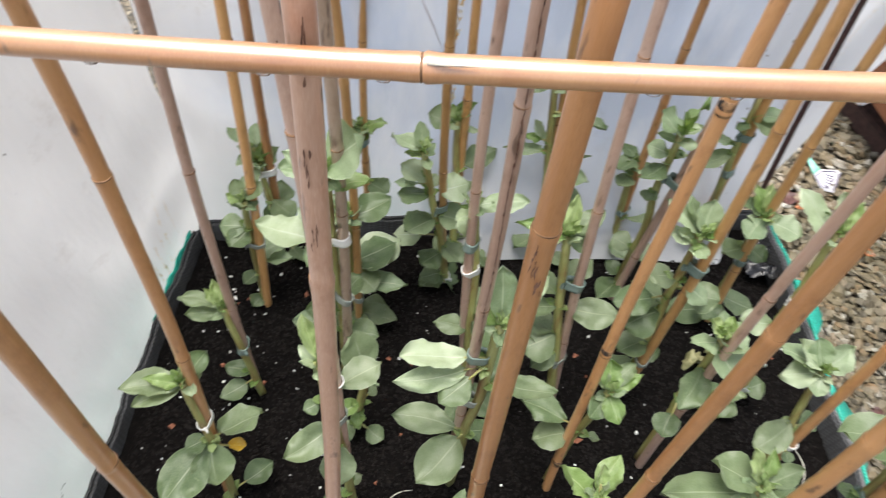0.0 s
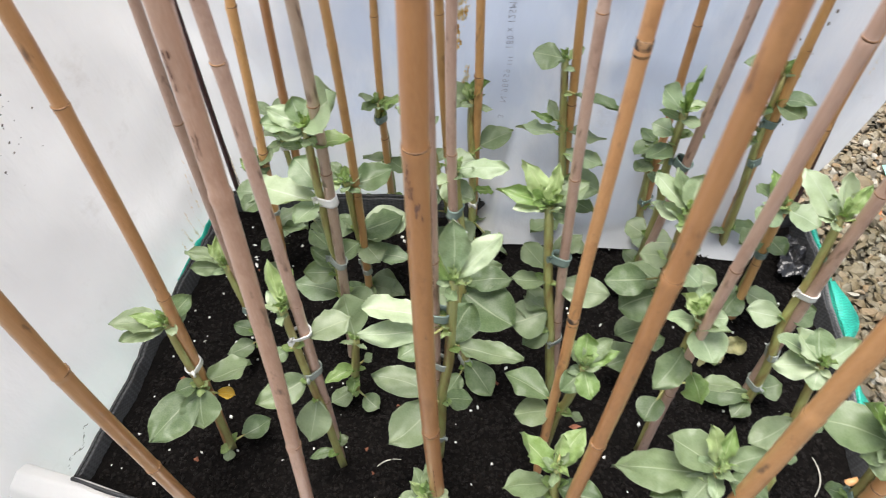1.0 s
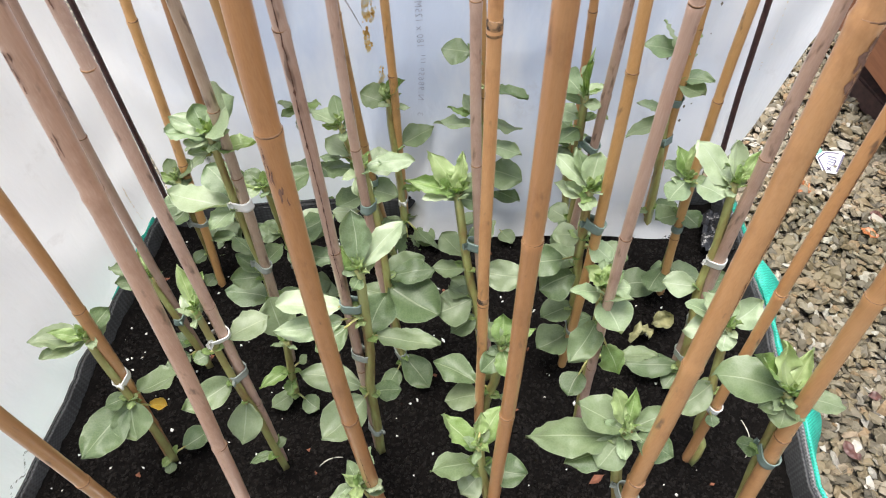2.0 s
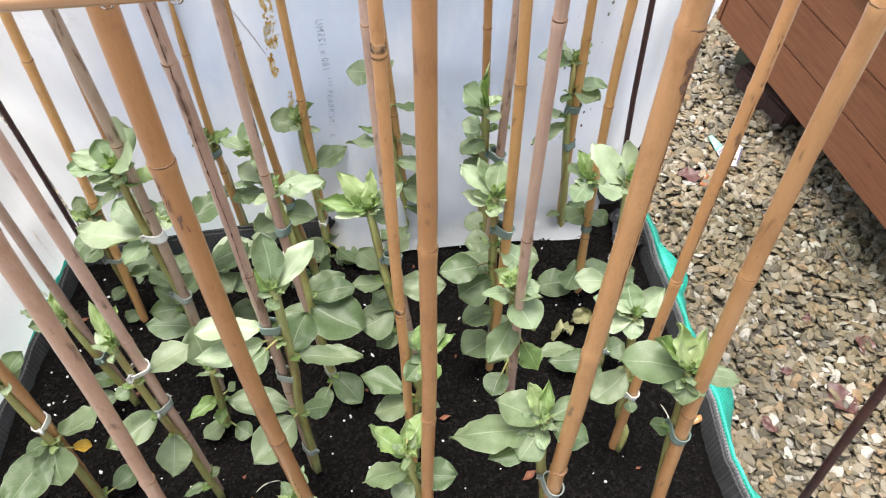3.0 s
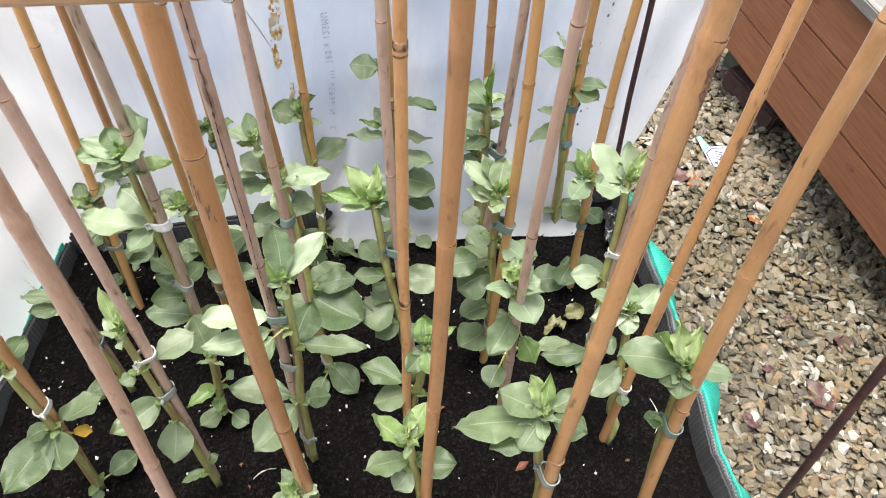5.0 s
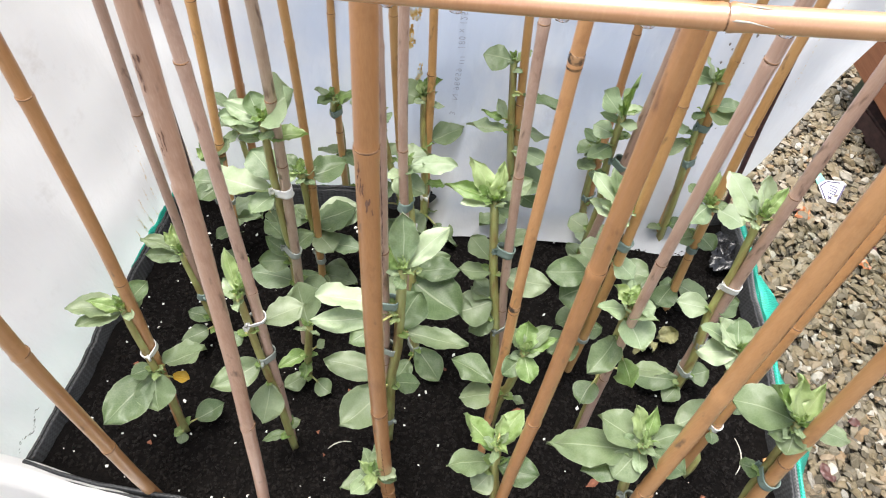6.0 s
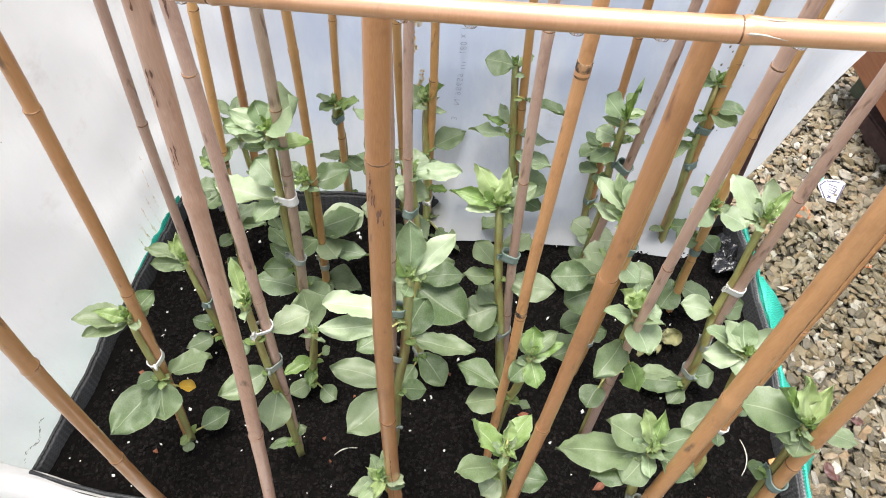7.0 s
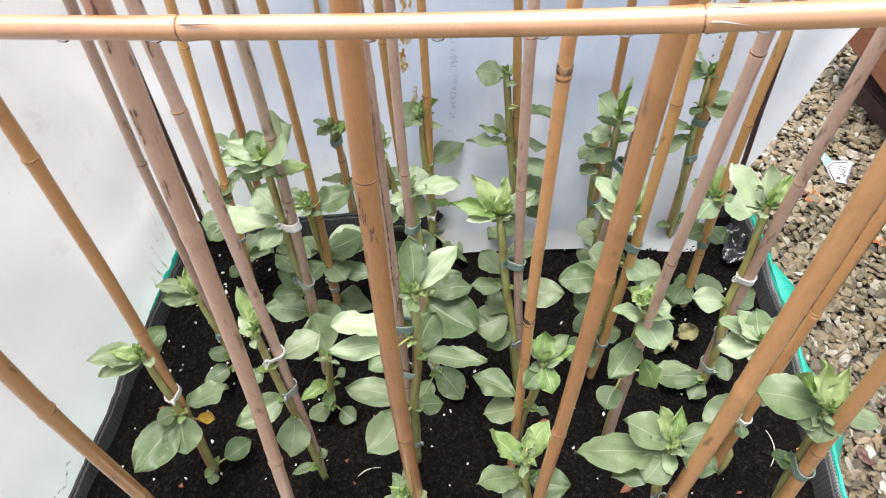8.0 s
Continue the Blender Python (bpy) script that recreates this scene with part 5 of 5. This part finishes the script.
PLANTS["R"] = ((0.651, 0.593), (0.637, 0.622, 0.180), (6, 0.034), [
    (0.191, 223, 0.004, 0.034, 0.032, 0, 0), (0.194, 139, 0.003, 0.029, 0.023, 5, 0), (0.163, 14, 0.002, 0.021, 0.021, 5, 0), (0.163, 234, 0.003, 0.032, 0.027, 5, 0), (0.030, 124, 0.006, 0.045, 0.041, -3, 3), (0.029, 297, 0.006, 0.044, 0.036, 0, 0), (0.068, 32, 0.007, 0.050, 0.040, 7, 0)])
PLANTS["T"] = ((0.672, 0.363), (0.650, 0.374, 0.355), (6, 0.034), [
    (0.355, 146, 0.003, 0.049, 0.029, 25, 3), (0.355, 78, 0.003, 0.037, 0.028, 50, 3), (0.346, 167, 0.003, 0.036, 0.025, 5, 3), (0.352, 30, 0.003, 0.018, 0.017, 45, 1), (0.348, 247, 0.003, 0.016, 0.015, 10, 1), (0.355, 122, 0.003, 0.043, 0.017, 40, 0), (0.274, 188, 0.003, 0.032, 0.030, 5, 0), (0.274, 329, 0.010, 0.034, 0.032, -10, 3), (0.257, 351, 0.014, 0.043, 0.034, 0, 0), (0.221, 152, 0.003, 0.044, 0.041, 5, 0), (0.204, 212, 0.003, 0.048, 0.045, -8, 0), (0.138, 211, 0.003, 0.044, 0.040, -5, 0), (0.074, 216, 0.003, 0.048, 0.045, -5, 0), (0.089, 32, 0.003, 0.030, 0.028, 10, 0),
    (0.233, 197, 0.018, 0.051, 0.034, 0, 0)])
PLANTS["U"] = ((0.698, 0.263), (0.674, 0.265, 0.340), (5, 0.034), [
    (0.331, 196, 0.003, 0.033, 0.024, 10, 3), (0.319, 305, 0.003, 0.038, 0.036, -12, 3), (0.334, 12, 0.003, 0.024, 0.022, 10, 3), (0.340, 162, 0.003, 0.027, 0.021, 35, 1), (0.340, 80, 0.003, 0.020, 0.015, 45, 1), (0.265, 314, 0.020, 0.038, 0.030, -40, 1), (0.277, 245, 0.003, 0.054, 0.030, -10, 0), (0.191, 247, 0.025, 0.031, 0.029, -5, 0), (0.189, 9, 0.028, 0.051, 0.022, 5, 0), (0.265, 266, 0.011, 0.016, 0.014, 5, 0)])
PLANTS["V"] = ((0.790, 0.609), (0.757, 0.644, 0.333), (4, 0.026), [
    (0.333, 177, 0.003, 0.048, 0.035, 5, 3), (0.333, 150, 0.003, 0.045, 0.031, 45, 3), (0.332, 43, 0.003, 0.031, 0.022, 25, 1), (0.328, 70, 0.003, 0.016, 0.014, 60, 1), (0.285, 234, 0.003, 0.020, 0.018, -10, 0), (0.288, 336, 0.003, 0.040, 0.038, 0, 0), (0.293, 358, 0.003, 0.047, 0.024, 5, 3), (0.229, 206, 0.003, 0.059, 0.032, -10, 0), (0.243, 177, 0.003, 0.042, 0.019, 5, 3), (0.044, 195, 0.003, 0.025, 0.024, 0, 0), (0.050, 14, 0.003, 0.040, 0.037, 5, 0)])
PLANTS["W"] = ((0.814, 0.515), (0.793, 0.517, 0.240), (6, 0.032), [
    (0.240, 141, 0.003, 0.035, 0.026, 10, 0), (0.240, 126, 0.003, 0.042, 0.024, 40, 1), (0.240, 90, 0.003, 0.041, 0.019, 50, 1), (0.240, 59, 0.003, 0.030, 0.019, 25, 1), (0.240, 237, 0.003, 0.041, 0.031, -5, 3), (0.240, 336, 0.012, 0.039, 0.036, 0, 3), (0.166, 322, 0.003, 0.030, 0.028, -10, 0), (0.160, 206, 0.003, 0.036, 0.034, 0, 0), (0.008, 99, 0.003, 0.033, 0.031, 20, 0), (0.049, 342, 0.003, 0.051, 0.042, 0, 0), (0.008, 195, 0.003, 0.070, 0.044, 0, 0),
    (0.047, 242, 0.003, 0.049, 0.037, -5, 0)])
PLANTS["BB"] = ((0.838, 0.354), (0.805, 0.414, 0.350), (6, 0.030), [
    (0.341, 138, 0.003, 0.063, 0.037, 30, 3), (0.350, 111, 0.003, 0.043, 0.022, 55, 3), (0.350, 53, 0.003, 0.039, 0.020, 45, 1), (0.350, 86, 0.003, 0.016, 0.013, 60, 1), (0.343, 157, 0.003, 0.026, 0.024, 10, 3), (0.186, 181, 0.003, 0.043, 0.030, 0, 3), (0.187, 26, 0.003, 0.036, 0.029, 5, 0), (0.020, 188, 0.003, 0.077, 0.038, 0, 0), (0.011, 236, 0.003, 0.035, 0.025, -10, 0), (0.036, 25, 0.003, 0.034, 0.032, 5, 0)])
PLANTS["Z"] = ((0.857, 0.232), (0.822, 0.293, 0.255), (3, 0.028), [
    (0.255, 163, 0.003, 0.049, 0.037, 15, 3), (0.253, 195, 0.003, 0.046, 0.028, 5, 3), (0.251, 260, 0.003, 0.024, 0.022, -10, 3), (0.255, 43, 0.003, 0.046, 0.031, 12, 3), (0.255, 108, 0.003, 0.035, 0.027, 35, 3), (0.255, 145, 0.003, 0.043, 0.026, 30, 3), (0.123, 283, 0.015, 0.016, 0.015, -10, 0), (0.145, 26, 0.013, 0.029, 0.024, 5, 0), (0.159, 222, 0.003, 0.058, 0.035, -5, 0)])
PLANTS["AA"] = ((0.892, 0.143), (0.842, 0.181, 0.340), (4, 0.028), [
    (0.340, 177, 0.003, 0.063, 0.041, 5, 0), (0.340, 161, 0.003, 0.052, 0.030, 40, 1), (0.340, 122, 0.003, 0.049, 0.026, 50, 1), (0.340, 69, 0.003, 0.043, 0.019, 40, 1), (0.340, 354, 0.003, 0.047, 0.021, 0, 0), (0.330, 257, 0.003, 0.025, 0.024, -15, 0), (0.337, 307, 0.003, 0.023, 0.020, -15, 0), (0.329, 207, 0.003, 0.025, 0.019, 0, 0), (0.235, 180, 0.003, 0.023, 0.022, 0, 0)])
PLANTS["Y"] = ((0.739, 0.104), (0.703, 0.127, 0.324), (4, 0.030), [
    (0.311, 189, 0.009, 0.081, 0.042, 2, 0), (0.322, 162, 0.003, 0.047, 0.035, 10, 0), (0.324, 130, 0.003, 0.040, 0.019, 50, 1), (0.324, 87, 0.003, 0.037, 0.016, 50, 1), (0.324, 28, 0.008, 0.037, 0.020, 10, 0), (0.315, 237, 0.003, 0.036, 0.028, -10, 0), (0.324, 341, 0.009, 0.037, 0.027, -8, 0), (0.303, 208, 0.003, 0.056, 0.028, -4, 0)])
PLANTS["N"] = ((0.536, 0.564), (0.488, 0.612, 0.321), (4, 0.022), [
    (0.321, 185, 0.003, 0.039, 0.037, 5, 0), (0.317, 36, 0.003, 0.026, 0.024, 30, 1), (0.205, 190, 0.012, 0.055, 0.035, 5, 3), (0.207, 144, 0.012, 0.033, 0.023, 45, 3), (0.221, 175, 0.013, 0.034, 0.017, 10, 1), (0.273, 349, 0.016, 0.060, 0.027, 0, 0), (0.210, 5, 0.003, 0.059, 0.021, 0, 0), (0.174, 347, 0.003, 0.059, 0.030, 0, 3), (0.125, 348, 0.003, 0.056, 0.052, 0, 0), (0.082, 348, 0.003, 0.052, 0.033, -5, 0), (0.036, 225, 0.003, 0.054, 0.043, 0, 0), (0.008, 318, 0.029, 0.029, 0.027, 5, 0)])
for n, (key, (foot, tip, top, leaves)) in enumerate(PLANTS.items()):
    plant = build_plant(foot, tip, top, leaves, n + 1, *(CANES[key][:2] if key in CANES else ()))
    tagged(plant, "young broad bean plant with grey-green oval leaves tied to a cane", "bean plant", "bean plants in the bed")

# clips: cane, height, colour
CLIPS = [
    ("B", 0.201, "w"),
    ("C", 0.117, "d"),
    ("E", 0.305, "w"),
    ("E", 0.235, "g"),
    ("G", 0.145, "w"),
    ("G", 0.004, "g"),
    ("F", 0.132, "g"),
    ("H", 0.316, "w"),
    ("H", 0.205, "g"),
    ("I", 0.068, "g"),
    ("J", 0.184, "d"),
    ("KB", 0.343, "d"),
    ("KB", 0.252, "g"),
    ("KB", 0.066, "g"),
    ("L", 0.316, "d"),
    ("L", 0.271, "w"),
    ("L", 0.025, "g"),
    ("KC", 0.004, "w"),
    ("KC", 0.181, "d"),
    ("M", 0.049, "w"),
    ("M", 0.004, "d"),
    ("O", 0.271, "d"),
    ("O", 0.121, "g"),
    ("S", 0.275, "d"),
    ("R", 0.084, "d"),
    ("T", 0.303, "d"),
    ("T", 0.097, "g"),
    ("V", 0.258, "d"),
    ("V", 0.190, "d"),
    ("W", 0.144, "d"),
    ("BB", 0.234, "w"),
    ("BB", 0.114, "g"),
    ("BB", 0.042, "g"),
    ("Z", 0.123, "w"),
    ("AA", 0.237, "d"),
    ("Y", 0.212, "g"),
]
for n, (key, z, tone) in enumerate(CLIPS):
    foot, tip = PLANTS[key][:2]
    way = Vector((foot[0], foot[1], 0)).lerp(Vector(tip), min(1.0, z / tip[2])) - cane_at(CANES[key][0], z)
    way.z = 0
    way.length = min(max(way.length, CANES[key][1] / 2 + 0.002), CANES[key][1] / 2 + 0.0035)
    off = (way.x, way.y)
    clip = build_ring(CANES[key][0], CANES[key][1], z, off, {"w": M_RING_WHITE, "g": M_RING, "d": M_RING_GREEN}[tone], n)
    tagged(clip, {"w": "white plastic plant clip round cane and bean stem", "g": "grey plastic plant clip round cane and bean stem",
                  "d": "dark green plastic plant clip round cane and bean stem"}[tone], "plant clip", "plant clips")


# ---------------------------------------------------------------- small things on the gravel
plate = new("plant_label")
plate.matrix_world = pose(1.312, 1.178, GROUND_Z + 0.028, 5, -4, 0)


def slab(bm, corners, low, high):
    """A thin plate from its outline, laid between two heights."""
    under = [bm.verts.new((x, y, low)) for x, y in corners]
    over = [bm.verts.new((x, y, high)) for x, y in corners]
    bm.faces.new(over)
    bm.faces.new(under[::-1])
    for k in range(len(corners)):
        j = (k + 1) % len(corners)
        bm.faces.new((under[k], under[j], over[j], over[k]))


bm = bmesh.new()
slab(bm, ((-0.034, 0.013), (-0.021, -0.034), (0.009, -0.037), (0.036, 0.028), (0.028, 0.036), (-0.015, 0.032)), 0, 0.0014)
face = part("plate", bm, M_LABEL, plate)
bm = bmesh.new()
slab(bm, ((-0.048, 0.064), (-0.036, 0.012), (-0.016, 0.031), (-0.038, 0.068)), 0.0003, 0.0018)
part("tail", bm, M_LABEL_GREEN, plate, "pale green tail")
for x0, y0, x1, y1 in ((-0.029, 0.010, -0.018, -0.028), (0.010, -0.030, 0.032, 0.024), (-0.012, 0.027, 0.020, 0.029), (-0.028, 0.010, -0.013, 0.026),
                       (-0.012, -0.026, -0.002, -0.018), (-0.003, -0.027, -0.011, -0.017), (-0.010, -0.006, 0.004, -0.012), (-0.008, 0.002, 0.008, -0.004),
                       (-0.006, 0.010, 0.012, 0.004), (0.004, -0.012, 0.012, 0.004), (-0.006, 0.017, 0.014, 0.012)):
    d = Vector((x1 - x0, y1 - y0)).normalized() * 0.0016
    bm = bmesh.new()
    slab(bm, ((x0 + d.y, y0 - d.x), (x1 + d.y, y1 - d.x), (x1 - d.y, y1 + d.x), (x0 - d.y, y0 + d.x)), 0.0013, 0.0019)
    part("marking", bm, M_MARKER, face, "violet ink mark")
tagged(plate, "white plastic plant label with violet ink lying on gravel", "plant label")

for x, y, s, rz, tone in ((1.391, 0.695, 0.022, 20, 0), (1.50, 0.63, 0.042, 70, 0), (1.415, 0.515, 0.055, -60, 1), (1.205, 1.102, 0.05, 175, 1), (1.233, 1.084, 0.036, 40, 2), (1.378, 0.972, 0.03, 150, 2), (1.395, 1.018, 0.032, 60, 1), (1.26, 0.436, 0.03, 120, 1), (1.315, 0.56, 0.02, 10, 0)):
    bm = bmesh.new()
    leaf_mesh(bm, Vector((-s / 2, 0, 0)), 0, s * 1.35, s * 0.9, 4, 0.1, 8, int(rz + 200), 0.12)
    dead = link_mesh("fallen_leaf", bm, (M_DEADLEAF, M_FALLEN, M_RUSSET)[tone])
    dead.matrix_world = pose(x, y, GROUND_Z + 0.022, 0, 0, rz)
    tagged(dead, "curled orange-brown fallen leaf lying on gravel" if tone == 2 else "curled dark red-brown fallen leaf lying on gravel", "dead leaf", "fallen leaves")

# bits on the compost
for spots_of, name, label in ((((0.366, 0.134), (0.376, 0.147), (0.394, 0.151)), "root_fibre", "pale curled root fibre lying on compost"),
                              (((0.923, 0.300), (0.939, 0.273), (0.925, 0.247)), "root_fibre", "pale curled root fibre lying on compost")):
    bm = bmesh.new()
    a, b, c = [Vector((q[0], q[1], soil_z(*q) + 0.0035)) for q in spots_of]
    pts = [a.lerp(b, t).lerp(b.lerp(c, t), t) + Vector((0, 0, 0.003 * math.sin(math.pi * t))) for t in [k / 10 for k in range(11)]]
    tube(bm, pts, [0.0006 + 0.0004 * math.sin(math.pi * k / 10) for k in range(11)], 6)
    bit = link_mesh(name, bm, M_FIBRE)
    tagged(bit, label, "root fibre", "root fibres")
for x, y, s, rz in ((0.787, 0.416, 0.03, 200), (0.809, 0.433, 0.028, 30)):
    bm = bmesh.new()
    leaf_mesh(bm, Vector((-s / 2, 0, 0)), 0, s * 1.2, s * 0.9, 12, 0.3, 20, int(rz), 0.5, 1.3, 0.3)
    bit = link_mesh("withered_leaf", bm, M_WITHERED)
    bit.matrix_world = pose(x, y, soil_z(x, y) + 0.012, 0, 0, rz)
    tagged(bit, "withered yellow-green leaf lying on compost", "withered leaf", "withered leaves")
bm = bmesh.new()
box(bm, (-0.013, -0.0045, -0.0025), (0.013, 0.0045, 0.0025), 0.0012)
chip = link_mesh("wood_chip", bm, M_CANE)
chip.matrix_world = pose(0.974, 0.28, soil_z(0.974, 0.28) + 0.004, 5, 3, 28)
tagged(chip, "pale tan wood chip lying on compost", "wood chip")

# wire netting along the foot of the deck
wire = new("wire_netting")
wire.matrix_world = DECK_M
bm = bmesh.new()
rng = random.Random(2)
for k in range(12, 70):
    x = 0.1 + k * 0.034
    for e in (1, -1):
        pts = [Vector((x + e * 0.05 * t + rng.uniform(-0.002, 0.002), -0.02 + 0.05 * t, GROUND_Z + 0.02 + 0.19 * t)) for t in (0, 0.33, 0.66, 1)]
        tube(bm, pts, 0.0004, 3, False)
part("mesh", bm, M_WIRE, wire)
bm = bmesh.new()
for t in (0.02, 0.98):
    tube(bm, [Vector((0.5, -0.02 + 0.05 * t, GROUND_Z + 0.02 + 0.19 * t)), Vector((2.5, -0.02 + 0.05 * t, GROUND_Z + 0.02 + 0.19 * t))], 0.0011, 4)
part("edge_wire", bm, M_WIRE, wire)
tagged(wire, "dark galvanised wire netting along the foot of the deck", "wire netting")

# ---------------------------------------------------------------- gravel, last
rng = random.Random(21)
forms = []
for k in range(14):
    bm = bmesh.new()
    hull = random.Random(k + 40)
    for _ in range(18):
        d = Vector((hull.gauss(0, 1), hull.gauss(0, 1), hull.gauss(0, 1))).normalized()
        bm.verts.new(d * hull.uniform(0.75, 1.15))
    res = bmesh.ops.convex_hull(bm, input=bm.verts)
    bmesh.ops.delete(bm, geom=[g for g in res["geom_interior"] if isinstance(g, bmesh.types.BMVert)], context="VERTS")
    me = bpy.data.meshes.new("stone")
    bm.to_mesh(me)
    bm.free()
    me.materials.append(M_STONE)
    forms.append(me)
form_data = [([tuple(v.co) for v in me.vertices], [tuple(p.vertices) for p in me.polygons]) for me in forms]
spots = []
while len(spots) < 23000:
    x, y = rng.uniform(0.88, 1.85), rng.uniform(-0.15, 2.5)
    if in_bed(x, y, 0.03):
        continue
    spots.append((x, y))
verts, faces = [], []
near = 0
for n, (x, y) in enumerate(spots):
    m = stone_matrix(rng, x, y)
    if near < 300 and 1.12 < x < 1.36 and 0.25 < y < 0.62:
        near += 1
        ob = new("stone", forms[n % 14])
        ob.parent = ground
        ob.matrix_parent_inverse = ground.matrix_world.inverted()
        ob.matrix_basis = Matrix.Translation((0, 0, -GROUND_Z)) @ m
        ob.location.z = m.translation.z - GROUND_Z
        ob.matrix_parent_inverse = Matrix.Identity(4)
        continue
    vs, fs = form_data[n % 14]
    base = len(verts)
    verts += [tuple(m @ Vector(v)) for v in vs]
    faces += [tuple(base + i for i in f) for f in fs]
me = bpy.data.meshes.new("gravel")
me.from_pydata(verts, [], faces)
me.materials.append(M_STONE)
gravel = new("gravel", me)
tagged(gravel, "angular buff and grey gravel covering the path", "gravel", kind="stuff")
